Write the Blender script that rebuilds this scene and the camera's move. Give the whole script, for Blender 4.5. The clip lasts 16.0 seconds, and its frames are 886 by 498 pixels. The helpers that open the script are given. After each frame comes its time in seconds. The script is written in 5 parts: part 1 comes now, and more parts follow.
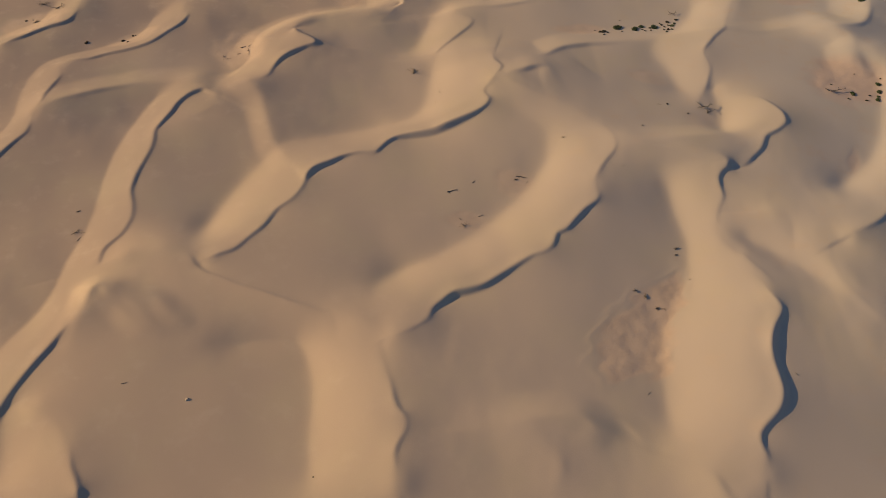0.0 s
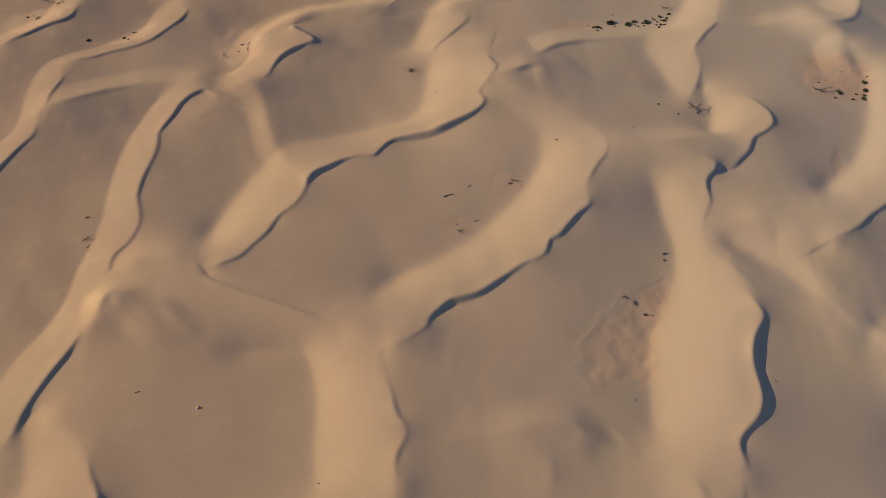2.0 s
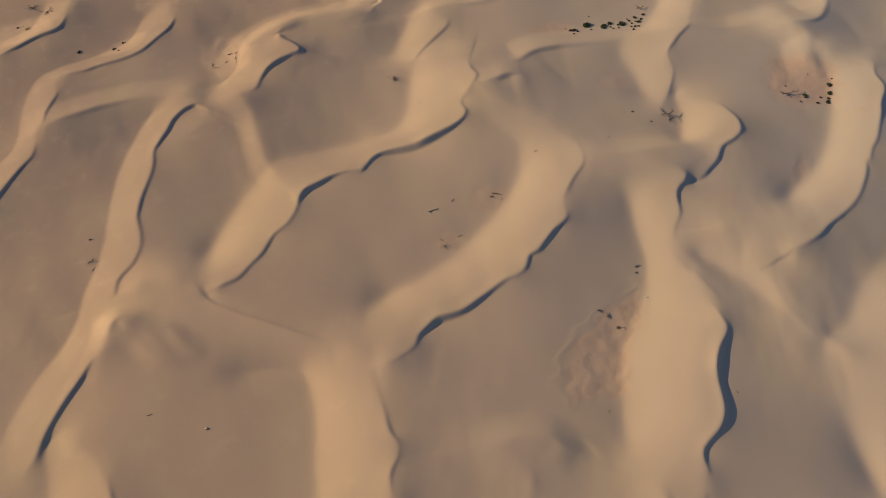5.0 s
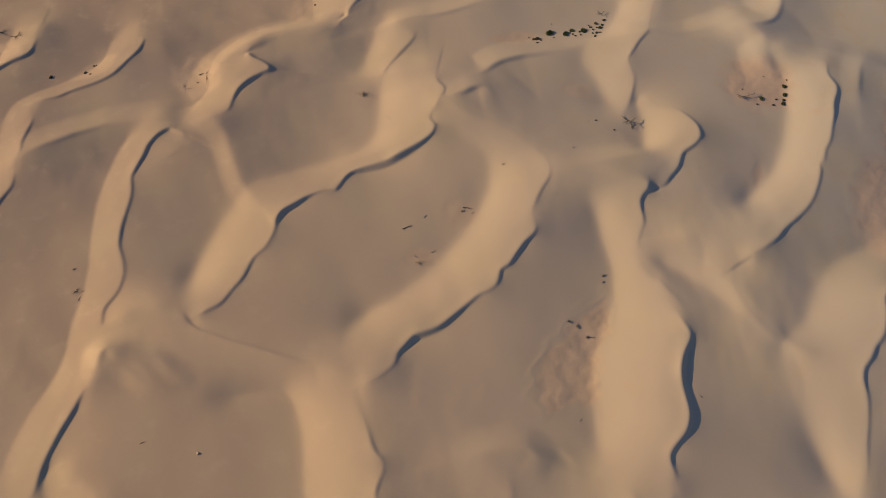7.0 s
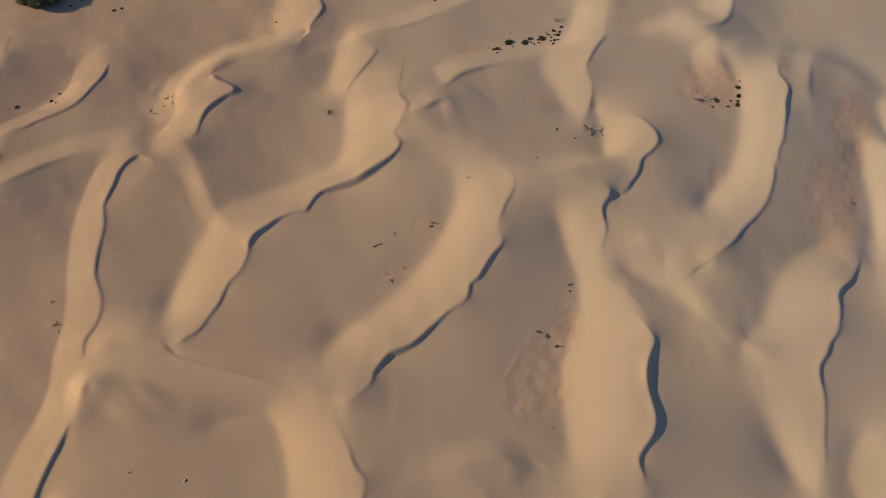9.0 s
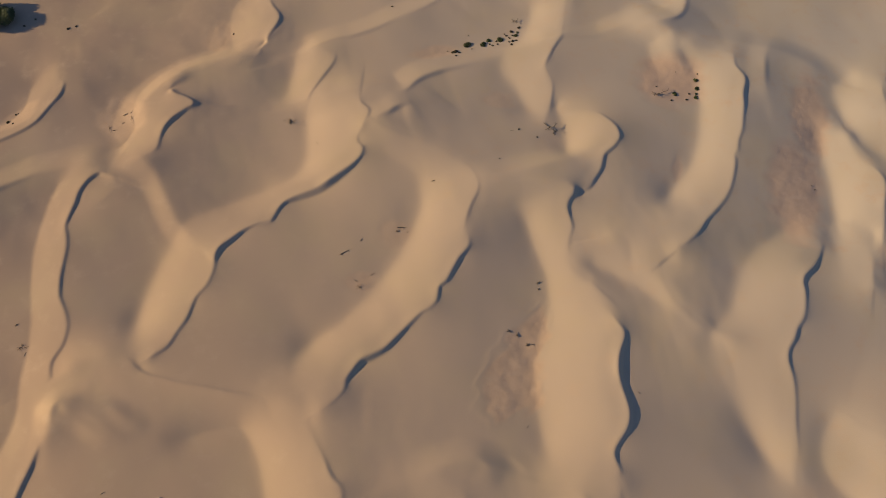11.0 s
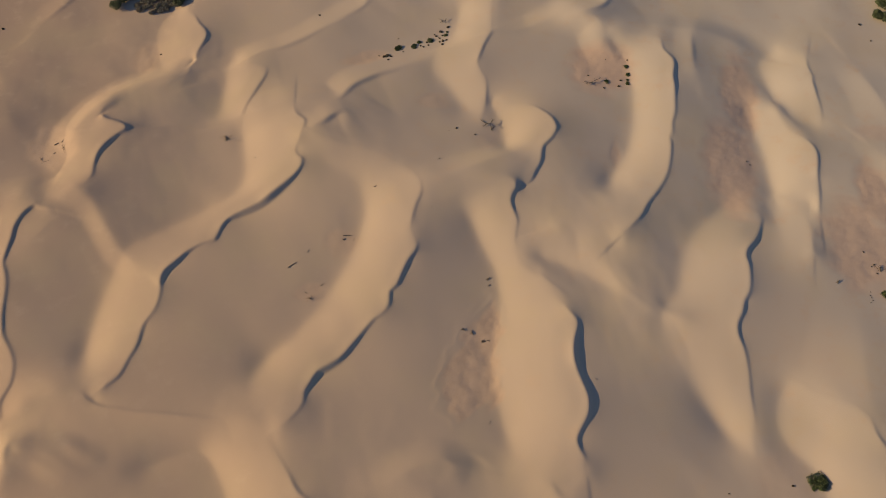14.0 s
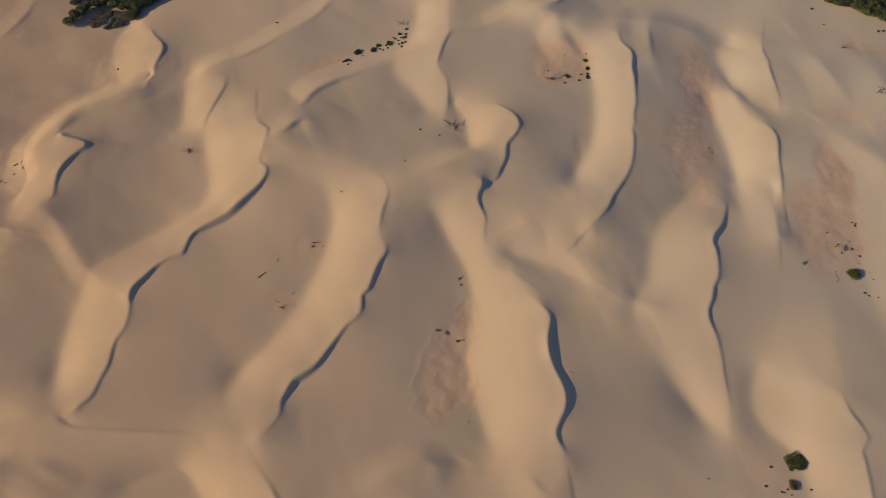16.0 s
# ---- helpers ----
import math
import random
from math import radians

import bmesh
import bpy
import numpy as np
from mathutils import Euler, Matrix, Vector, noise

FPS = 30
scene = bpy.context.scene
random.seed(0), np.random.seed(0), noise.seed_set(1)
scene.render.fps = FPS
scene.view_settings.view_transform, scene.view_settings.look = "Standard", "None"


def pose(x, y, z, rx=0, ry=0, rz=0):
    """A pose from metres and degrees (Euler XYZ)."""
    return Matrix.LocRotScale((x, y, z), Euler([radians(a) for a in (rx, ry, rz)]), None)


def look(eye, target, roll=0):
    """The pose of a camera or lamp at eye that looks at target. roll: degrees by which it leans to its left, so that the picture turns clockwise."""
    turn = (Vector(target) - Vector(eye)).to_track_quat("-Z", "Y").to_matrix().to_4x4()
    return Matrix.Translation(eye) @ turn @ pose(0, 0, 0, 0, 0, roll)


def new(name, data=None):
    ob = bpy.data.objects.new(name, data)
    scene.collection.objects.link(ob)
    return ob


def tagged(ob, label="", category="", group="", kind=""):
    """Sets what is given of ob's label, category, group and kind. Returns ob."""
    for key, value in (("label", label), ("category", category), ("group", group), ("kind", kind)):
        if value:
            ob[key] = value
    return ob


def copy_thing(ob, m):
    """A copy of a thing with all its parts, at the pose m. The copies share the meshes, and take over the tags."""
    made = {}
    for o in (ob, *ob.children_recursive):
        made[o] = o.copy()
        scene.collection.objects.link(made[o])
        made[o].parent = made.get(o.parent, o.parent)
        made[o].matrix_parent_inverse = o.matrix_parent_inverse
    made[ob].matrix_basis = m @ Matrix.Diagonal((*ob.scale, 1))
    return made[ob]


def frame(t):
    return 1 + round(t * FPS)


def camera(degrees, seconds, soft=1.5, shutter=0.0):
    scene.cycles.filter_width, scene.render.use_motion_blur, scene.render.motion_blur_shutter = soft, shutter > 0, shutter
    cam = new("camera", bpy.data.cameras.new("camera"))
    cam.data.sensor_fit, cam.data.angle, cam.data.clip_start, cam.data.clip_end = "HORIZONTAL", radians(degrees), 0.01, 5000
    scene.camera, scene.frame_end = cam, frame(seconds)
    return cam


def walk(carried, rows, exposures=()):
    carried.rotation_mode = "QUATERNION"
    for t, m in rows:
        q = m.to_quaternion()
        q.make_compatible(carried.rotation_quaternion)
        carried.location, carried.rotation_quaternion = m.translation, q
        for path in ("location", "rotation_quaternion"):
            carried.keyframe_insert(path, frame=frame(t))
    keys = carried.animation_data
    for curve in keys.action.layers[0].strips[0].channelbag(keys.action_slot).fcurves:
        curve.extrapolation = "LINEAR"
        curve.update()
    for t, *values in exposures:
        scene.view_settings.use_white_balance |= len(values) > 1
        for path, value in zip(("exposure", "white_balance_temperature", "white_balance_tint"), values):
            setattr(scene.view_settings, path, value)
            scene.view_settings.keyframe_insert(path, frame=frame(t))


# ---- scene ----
cam = camera(51.0, 16.0, soft=0.7)
PATH = [  # seconds, x, y, z, pitch, yaw
    (0.0, -2.575, -13.993, 81.880, -45.872, 0.000),
    (0.5, -2.607, -13.352, 83.949, -46.763, -0.031),
    (1.0, -2.620, -12.705, 86.048, -47.646, -0.074),
    (1.5, -2.595, -12.020, 88.189, -48.499, -0.169),
    (2.0, -2.582, -11.294, 90.365, -49.329, -0.299),
    (2.5, -2.590, -10.579, 92.555, -50.160, -0.464),
    (3.0, -2.576, -9.807, 94.799, -50.969, -0.619),
    (3.5, -2.584, -8.984, 97.022, -51.782, -0.792),
    (4.0, -2.560, -8.115, 99.278, -52.581, -0.996),
    (6.5, -2.215, -3.322, 110.255, -56.011, -3.605),
    (7.0, -2.041, -2.555, 112.173, -56.498, -4.369),
    (7.5, -1.869, -1.732, 114.025, -56.962, -5.139),
    (8.0, -1.662, -0.891, 115.805, -57.394, -5.930),
    (8.5, -1.419, -0.038, 117.427, -57.830, -6.688),
    (9.0, -1.157, 0.826, 118.896, -58.288, -7.435),
    (11.5, -0.210, 0.048, 118.433, -57.722, -11.466),
    (12.0, -0.122, 0.025, 118.441, -57.700, -12.487),
    (12.5, -0.108, 0.008, 118.450, -57.685, -13.494),
    (13.0, -0.004, -0.008, 118.451, -57.664, -14.509),
    (13.5, -0.007, 0.005, 118.437, -57.647, -15.380),
    (14.0, 0.036, -0.002, 118.437, -57.630, -16.245),
    (14.5, 0.042, -0.013, 118.438, -57.623, -17.079),
    (15.0, 0.079, -0.017, 118.434, -57.604, -17.945),
    (15.5, 0.066, -0.013, 118.421, -57.587, -18.804),
    (16.0, 0.000, 0.000, 118.434, -57.555, -19.746),
]
walk(cam, [(t, pose(x, y, z, 90 + pitch, 0, yaw)) for t, x, y, z, pitch, yaw in PATH])

# ---- light ----
SUN_ELEVATION, SUN_AZIMUTH = 16.8, 170.0  # degrees; azimuth of the sun, counter-clockwise from +x
scene.view_settings.exposure = 0.585
world = bpy.data.worlds.new("sky")
scene.world = world
world.use_nodes = True
sky = world.node_tree.nodes.new("ShaderNodeTexSky")
sky.sky_type, sky.sun_disc = "NISHITA", False
sky.sun_elevation = radians(SUN_ELEVATION)
sky.sun_rotation = radians(90 - SUN_AZIMUTH)
sky.air_density, sky.dust_density, sky.ozone_density = 1.0, 0.5, 3.0
background = world.node_tree.nodes["Background"]
background.inputs["Strength"].default_value = 0.075
world.node_tree.links.new(sky.outputs["Color"], background.inputs["Color"])
sun = new("sun", bpy.data.lights.new("sun", "SUN"))
sun.data.energy, sun.data.angle, sun.data.color = 4.65, radians(0.6), (1.0, 0.768, 0.372)
e, a = radians(SUN_ELEVATION), radians(SUN_AZIMUTH)
sun.matrix_world = look((math.cos(e) * math.cos(a) * 300, math.cos(e) * math.sin(a) * 300, math.sin(e) * 300), (0, 0, 0))


# ---- materials ----
def nodes_of(name):
    mat = bpy.data.materials.new(name)
    mat.use_nodes = True
    return mat, mat.node_tree.nodes, mat.node_tree.links, mat.node_tree.nodes["Principled BSDF"]


def noise_node(nodes, links, scale, detail=4.0, rough=0.55, vector=None):
    n = nodes.new("ShaderNodeTexNoise")
    n.inputs["Scale"].default_value, n.inputs["Detail"].default_value, n.inputs["Roughness"].default_value = scale, detail, rough
    if vector:
        links.new(vector, n.inputs["Vector"])
    return n


def mix_color(nodes, links, fac, a, b):
    m = nodes.new("ShaderNodeMix")
    m.data_type = "RGBA"
    for socket, value in ((m.inputs[0], fac), (m.inputs[6], a), (m.inputs[7], b)):
        if isinstance(value, (int, float, tuple)):
            socket.default_value = value
        else:
            links.new(value, socket)
    return m.outputs[2]


def ramp(nodes, links, value, low, high):
    m = nodes.new("ShaderNodeMapRange")
    m.interpolation_type = "SMOOTHSTEP"
    m.inputs[1].default_value, m.inputs[2].default_value = low, high
    links.new(value, m.inputs[0])
    return m.outputs[0]


def bumped(nodes, links, bsdf, height, strength, distance):
    b = nodes.new("ShaderNodeBump")
    b.inputs["Strength"].default_value, b.inputs["Distance"].default_value = strength, distance
    links.new(height, b.inputs["Height"])
    links.new(b.outputs["Normal"], bsdf.inputs["Normal"])
    return b


def sand_material():
    mat, n, l, bsdf = nodes_of("dune_sand")
    place = n.new("ShaderNodeNewGeometry").outputs["Position"]
    broad = noise_node(n, l, 0.035, 3, 0.5, place).outputs[0]
    mid = noise_node(n, l, 0.35, 5, 0.6, place).outputs[0]
    fine = noise_node(n, l, 6.0, 3, 0.6, place).outputs[0]
    clay = n.new("ShaderNodeAttribute")
    clay.attribute_name = "clay"
    across = n.new("ShaderNodeVectorMath")
    across.operation = "DOT_PRODUCT"
    across.inputs[1].default_value = (1.0, 0.3, 0.0)
    l.new(place, across.inputs[0])
    sand = mix_color(n, l, ramp(n, l, across.outputs["Value"], -38, 150), (0.386, 0.266, 0.206, 1), (0.43, 0.358, 0.324, 1))
    # North-west sand: browner, with the dimmer shading there put into its colour too.
    northwest_shade = n.new("ShaderNodeVectorMath")
    northwest_shade.operation = "DOT_PRODUCT"
    northwest_shade.inputs[1].default_value = (-1.0, 0.5, 0.0)
    l.new(place, northwest_shade.inputs[0])
    sand = mix_color(n, l, ramp(n, l, northwest_shade.outputs["Value"], 50, 118), sand, (0.315, 0.221, 0.185, 1))
    sand = mix_color(n, l, ramp(n, l, broad, 0.45, 1.0), sand, (0.425, 0.312, 0.258, 1))
    sand = mix_color(n, l, ramp(n, l, mid, 0.5, 0.9), sand, (0.425, 0.304, 0.24, 1))
    olive = noise_node(n, l, 0.085, 3, 0.55, place).outputs[0]
    gold = mix_color(n, l, ramp(n, l, olive, 0.42, 0.72), sand, (0.425, 0.322, 0.222, 1))
    sand = mix_color(n, l, 0.32, sand, gold)
    tint = mix_color(n, l, ramp(n, l, mid, 0.35, 0.65), (0.47, 0.325, 0.262, 1), (0.43, 0.298, 0.243, 1))
    tint = mix_color(n, l, ramp(n, l, fine, 0.55, 0.85), tint, (0.40, 0.275, 0.22, 1))
    brown = mix_color(n, l, ramp(n, l, mid, 0.35, 0.65), (0.475, 0.326, 0.25, 1), (0.435, 0.298, 0.228, 1))
    brown = mix_color(n, l, ramp(n, l, fine, 0.5, 0.8), brown, (0.385, 0.262, 0.2, 1))
    pan = mix_color(n, l, ramp(n, l, across.outputs["Value"], 42, 80), brown, tint)
    l.new(mix_color(n, l, clay.outputs["Fac"], sand, pan), bsdf.inputs["Base Color"])
    bsdf.inputs["Roughness"].default_value = 0.95
    bsdf.inputs["Specular IOR Level"].default_value = 0.15
    ripple = n.new("ShaderNodeTexWave")
    ripple.inputs["Scale"].default_value, ripple.inputs["Distortion"].default_value = 1.6, 5.0
    ripple.inputs["Detail"].default_value, ripple.inputs["Detail Scale"].default_value = 2.0, 1.2
    l.new(place, ripple.inputs["Vector"])
    crust = noise_node(n, l, 2.2, 5, 0.7, place).outputs[0]
    soft = n.new("ShaderNodeMath")
    soft.operation = "MULTIPLY_ADD"
    gathered = n.new("ShaderNodeMapRange")
    gathered.inputs[1].default_value, gathered.inputs[2].default_value = 0.48, 0.72
    gathered.inputs[3].default_value, gathered.inputs[4].default_value = 0.0, 0.08
    l.new(noise_node(n, l, 0.09, 3, 0.6, place).outputs[0], gathered.inputs[0])
    l.new(gathered.outputs[0], soft.inputs[1])
    l.new(ripple.outputs["Fac"], soft.inputs[0])
    l.new(fine, soft.inputs[2])
    rough = n.new("ShaderNodeMath")
    rough.operation = "MULTIPLY_ADD"
    l.new(crust, rough.inputs[0])
    crusted = n.new("ShaderNodeMath")
    crusted.operation = "MULTIPLY"
    crusted.inputs[1].default_value = 3.0
    l.new(clay.outputs["Fac"], crusted.inputs[0])
    l.new(crusted.outputs[0], rough.inputs[1])
    l.new(soft.outputs[0], rough.inputs[2])
    bumped(n, l, bsdf, rough.outputs[0], 0.3, 0.03)
    return mat


SAND = sand_material()

# ---- the dune field ----
CRESTS, FEET, SPURS = [], [], []
LEE_SLOPE = 0.15


def dune(*rows):
    """A dune by its crest: rows of x, y, height, height of the slip face, width of the windward flank; the lee lies to the right."""
    CRESTS.append(np.vstack(rows))


def foot(crisp, level, *rows):
    """Where the windward flank of a dune runs out: how crisp the bend is, how high it lies, and rows of x and y."""
    FEET.append((crisp, level, np.vstack(rows)))


def spur(lee, *rows):
    """A low bank on top of the rest, with the length of its lee: rows as for a dune."""
    SPURS.append((lee, np.vstack(rows)))


foot(0.85, 0, [
    (-48.3, 38.5),
    (-50.0, 37.6),
    (-52.3, 38.1),
    (-54.3, 40.3),
    (-53.8, 43.1),
    (-53.0, 46.5),
    (-51.6, 50.3),
    (-49.5, 54.4),
    (-48.3, 58.6),
    (-48.2, 63.0),
    (-47.3, 67.6),
    (-47.1, 72.5),
    (-47.4, 77.6),
    (-47.4, 82.9),
    (-46.5, 88.5),
    (-45.2, 93.2),
    (-43.4, 96.8),
    (-41.2, 99.3),
], [
    (-39.2, 100.5),
])  # west ridge foot
foot(0.6, 0, [
    (-38.6, 100.8),
    (-34.6, 102.0),
    (-32.3, 104.9),
    (-32.0, 107.6),
    (-31.9, 111.1),
    (-30.5, 113.9),
    (-27.1, 117.1),
    (-23.0, 119.0),
    (-17.9, 120.4),
    (-13.2, 122.4),
])  # horn ridge foot
foot(0.12, 0, [
    (-32.3, 63.2),
    (-32.4, 65.5),
    (-32.3, 68.3),
    (-31.3, 72.2),
    (-29.3, 77.2),
    (-27.7, 80.2),
    (-25.9, 83.4),
    (-24.3, 85.3),
    (-21.1, 86.5),
    (-16.2, 88.1),
    (-12.1, 89.2),
    (-7.9, 90.6),
    (-5.6, 93.1),
    (-4.7, 97.4),
    (-4.2, 102.5),
    (-3.5, 105.4),
    (-1.4, 106.8),
])  # second ridge foot
foot(0.12, 0.45, [
    (-11.8, 57.1),
    (-7.5, 61.3),
    (-3.8, 63.3),
    (-0.8, 65.7),
    (1.5, 67.7),
    (4.7, 71.1),
    (7.9, 75.0),
    (10.0, 78.7),
    (11.5, 81.9),
    (11.6, 84.6),
    (11.3, 87.5),
    (9.5, 89.5),
    (7.5, 91.5),
    (5.9, 93.5),
])  # central ridge foot
foot(0.3, 0.55, [
    (-28.8, 50.0),
    (-25.4, 50.1),
    (-22.3, 50.6),
    (-19.7, 50.4),
    (-18.2, 49.8),
    (-16.8, 45.9),
    (-16.3, 42.1),
    (-16.3, 38.5),
    (-15.9, 35.1),
    (-15.6, 33.0),
    (-15.2, 30.8),
])  # south ridge foot
foot(0.15, 0, [
    (-46.1, 32.0),
    (-46.4, 33.5),
    (-47.0, 35.6),
    (-47.5, 37.7),
    (-48.2, 39.8),
    (-48.1, 41.6),
    (-46.3, 42.8),
])  # near west dune foot
foot(0.7, 0, [
    (-69.0, 77.4),
    (-67.7, 81.1),
    (-66.5, 83.2),
    (-65.4, 86.0),
    (-63.9, 88.8),
    (-63.6, 91.7),
    (-64.1, 94.1),
    (-64.3, 95.9),
    (-64.5, 99.0),
    (-64.1, 102.2),
    (-63.2, 104.6),
    (-61.4, 106.0),
    (-59.5, 107.2),
    (-56.2, 108.7),
    (-53.8, 110.2),
    (-51.0, 112.2),
    (-49.9, 114.5),
    (-49.4, 117.4),
], [
    (-48.3, 119.7),
    (-46.5, 121.5),
    (-45.7, 123.6),
])  # outer west ridge foot
foot(0.6, 0, [
    (-74.5, 109.6),
    (-72.4, 111.9),
    (-69.5, 114.5),
    (-67.5, 115.8),
    (-66.8, 118.1),
    (-66.3, 120.6),
    (-66.3, 123.7),
])  # corner ridge foot
foot(0.1, 0, [
    (-7.7, 106.0),
    (-6.7, 108.6),
    (-5.9, 111.3),
    (-5.0, 113.7),
    (-4.5, 116.3),
    (-3.4, 118.4),
    (-1.2, 119.4),
])  # small dune foot
foot(0.25, 0.6, [
    (20.8, 35.7),
    (20.7, 38.6),
    (20.8, 41.9),
    (21.3, 47.0),
    (22.0, 51.2),
    (23.8, 55.2),
    (25.9, 59.3),
    (26.9, 63.0),
    (27.2, 66.5),
    (26.8, 69.3),
    (26.7, 70.4),
    (26.6, 72.6),
    (26.4, 76.0),
    (25.9, 78.4),
    (25.3, 80.4),
])  # east ridge foot
foot(0.1, 0.55, [
    (35.4, 86.2),
    (36.4, 88.8),
    (36.8, 91.8),
    (36.8, 94.2),
    (36.8, 96.7),
    (38.1, 98.3),
])  # hook ridge foot
foot(0.1, 0.5, [
    (33.9, 94.7),
    (32.2, 97.2),
    (31.4, 99.3),
    (30.9, 102.5),
    (29.5, 105.2),
    (29.7, 107.9),
    (31.5, 110.7),
    (34.3, 113.0),
    (36.4, 116.3),
    (37.9, 119.3),
    (39.5, 123.1),
])  # upper hook foot
foot(0.1, 0.5, [
    (47.6, 73.5),
    (50.4, 77.2),
    (53.6, 80.3),
    (56.0, 83.2),
    (58.2, 87.5),
    (60.4, 93.3),
    (61.6, 97.8),
    (61.6, 101.3),
    (60.9, 104.5),
    (60.3, 106.9),
    (60.7, 108.4),
])  # long east ridge foot
foot(0.05, 0, [
    (52.8, 29.4),
    (51.1, 29.5),
    (49.8, 31.1),
    (49.2, 33.9),
    (48.4, 36.8),
    (47.6, 41.6),
    (46.7, 45.9),
    (46.6, 49.0),
    (47.5, 51.6),
    (49.5, 53.4),
    (51.8, 55.1),
    (54.3, 59.4),
    (57.6, 63.1),
    (61.8, 65.5),
    (66.1, 67.2),
    (69.6, 67.8),
])  # far east ridge foot
foot(0.1, 0, [
    (68.8, 56.4),
    (70.4, 60.2),
    (71.4, 63.8),
    (71.8, 66.3),
    (75.2, 67.6),
])  # hood dune foot
foot(0.1, 0, [
    (72.2, 62.9),
    (74.1, 69.3),
    (75.2, 73.1),
    (75.8, 76.7),
    (76.5, 80.3),
    (77.4, 83.9),
    (78.8, 86.5),
])  # outer east ridge foot
foot(0.1, 0, [
    (87.9, 77.1),
    (85.0, 77.9),
    (83.1, 80.1),
    (83.0, 83.9),
    (83.0, 86.6),
    (83.3, 89.6),
    (83.5, 92.3),
    (85.5, 94.2),
    (89.2, 94.9),
])  # north east dune foot
foot(0.2, 0, [
    (56.5, 17.1),
    (57.2, 19.0),
    (58.0, 21.2),
    (58.4, 25.1),
    (56.8, 28.2),
    (56.1, 31.0),
    (57.0, 34.1),
    (59.0, 36.5),
    (61.7, 37.6),
])  # south east ridge foot
foot(0.5, 0, [
    (-15.3, 118.5),
    (-15.1, 121.8),
    (-15.3, 124.7),
    (-15.2, 127.5),
    (-14.6, 130.1),
    (-13.2, 132.5),
    (-11.3, 134.1),
    (-9.2, 135.6),
])  # far west dune foot
dune([
    (-49.5, 38.5, 0.21, 0.00, 1.0),
    (-49.1, 39.5, 0.39, 0.05, 1.7),
    (-48.8, 41.5, 0.69, 0.14, 3.0),
    (-48.4, 43.3, 0.98, 0.24, 4.3),
    (-47.7, 45.3, 1.17, 0.27, 5.1),
    (-46.8, 47.5, 1.24, 0.28, 5.4),
    (-45.8, 49.6, 1.24, 0.30, 5.4),
    (-45.2, 51.1, 1.23, 0.16, 5.4),
    (-44.5, 52.5, 1.24, 0.02, 5.4),
    (-43.6, 54.3, 1.25, 0.00, 5.5),
    (-43.2, 56.4, 1.24, 0.00, 5.4),
    (-43.0, 58.5, 1.20, 0.00, 5.2),
    (-43.3, 60.7, 1.14, 0.00, 5.0),
    (-43.5, 62.0, 1.08, 0.04, 4.7),
    (-43.6, 62.2, 1.03, 0.08, 4.5),
    (-43.8, 63.8, 1.00, 0.16, 4.4),
    (-43.4, 65.2, 1.03, 0.18, 4.5),
    (-42.3, 66.8, 1.12, 0.14, 4.9),
], [
    (-41.7, 68.9, 1.20, 0.10, 5.3),
    (-41.7, 71.1, 1.19, 0.10, 5.2),
    (-42.3, 73.3, 1.11, 0.13, 4.9),
    (-42.9, 75.0, 1.03, 0.18, 4.5),
    (-43.0, 77.2, 1.02, 0.19, 4.5),
    (-42.8, 79.3, 1.06, 0.18, 4.6),
    (-42.4, 81.6, 1.12, 0.14, 4.9),
    (-42.1, 83.6, 1.13, 0.13, 4.9),
    (-42.2, 85.8, 1.07, 0.15, 4.7),
    (-42.5, 87.4, 1.00, 0.16, 4.4),
    (-41.9, 89.7, 0.96, 0.25, 4.2),
    (-41.1, 91.8, 0.95, 0.28, 4.2),
    (-40.7, 93.3, 0.93, 0.27, 4.1),
    (-39.8, 94.8, 0.93, 0.23, 4.1),
    (-38.6, 96.0, 0.96, 0.26, 4.2),
    (-37.4, 96.6, 1.06, 0.38, 4.6),
    (-36.7, 96.1, 1.26, 0.23, 5.5),
    (-34.7, 94.9, 1.45, 0.00, 6.4),
])  # west ridge
dune([
    (-33.4, 97.5, 1.16, 0.00, 5.1),
    (-30.4, 98.2, 1.26, 0.00, 5.5),
    (-28.3, 99.4, 1.33, 0.07, 5.9),
    (-27.8, 101.8, 1.32, 0.18, 5.8),
    (-27.0, 104.0, 1.38, 0.28, 6.0),
    (-25.4, 105.7, 1.61, 0.36, 7.0),
    (-23.3, 106.9, 1.91, 0.23, 8.4),
    (-21.9, 107.6, 2.04, 0.05, 9.0),
    (-23.0, 109.1, 1.89, 0.28, 8.3),
    (-24.6, 110.2, 1.56, 0.25, 6.8),
    (-25.7, 111.5, 1.24, 0.05, 5.4),
    (-25.4, 112.9, 1.04, 0.00, 4.5),
    (-23.4, 114.3, 0.96, 0.00, 4.2),
])  # horn ridge
dune([
    (-26.4, 111.5, 0.74, 0.00, 4.6),
    (-23.8, 113.3, 0.74, 0.00, 4.7),
    (-20.2, 115.0, 0.73, 0.00, 4.6),
    (-16.6, 116.3, 0.70, 0.00, 4.4),
    (-12.9, 118.0, 0.68, 0.00, 4.3),
    (-9.2, 120.4, 0.69, 0.00, 4.3),
])  # horn tail
spur(10, [
    (-24.3, 83.2, 0.59, 0.00, 2.6),
    (-25.6, 85.5, 0.58, 0.00, 2.5),
    (-26.8, 89.0, 0.59, 0.00, 2.6),
    (-27.7, 92.1, 0.59, 0.00, 2.6),
    (-28.7, 95.2, 0.50, 0.00, 2.2),
    (-30.4, 97.7, 0.82, 0.00, 3.6),
])  # link spur
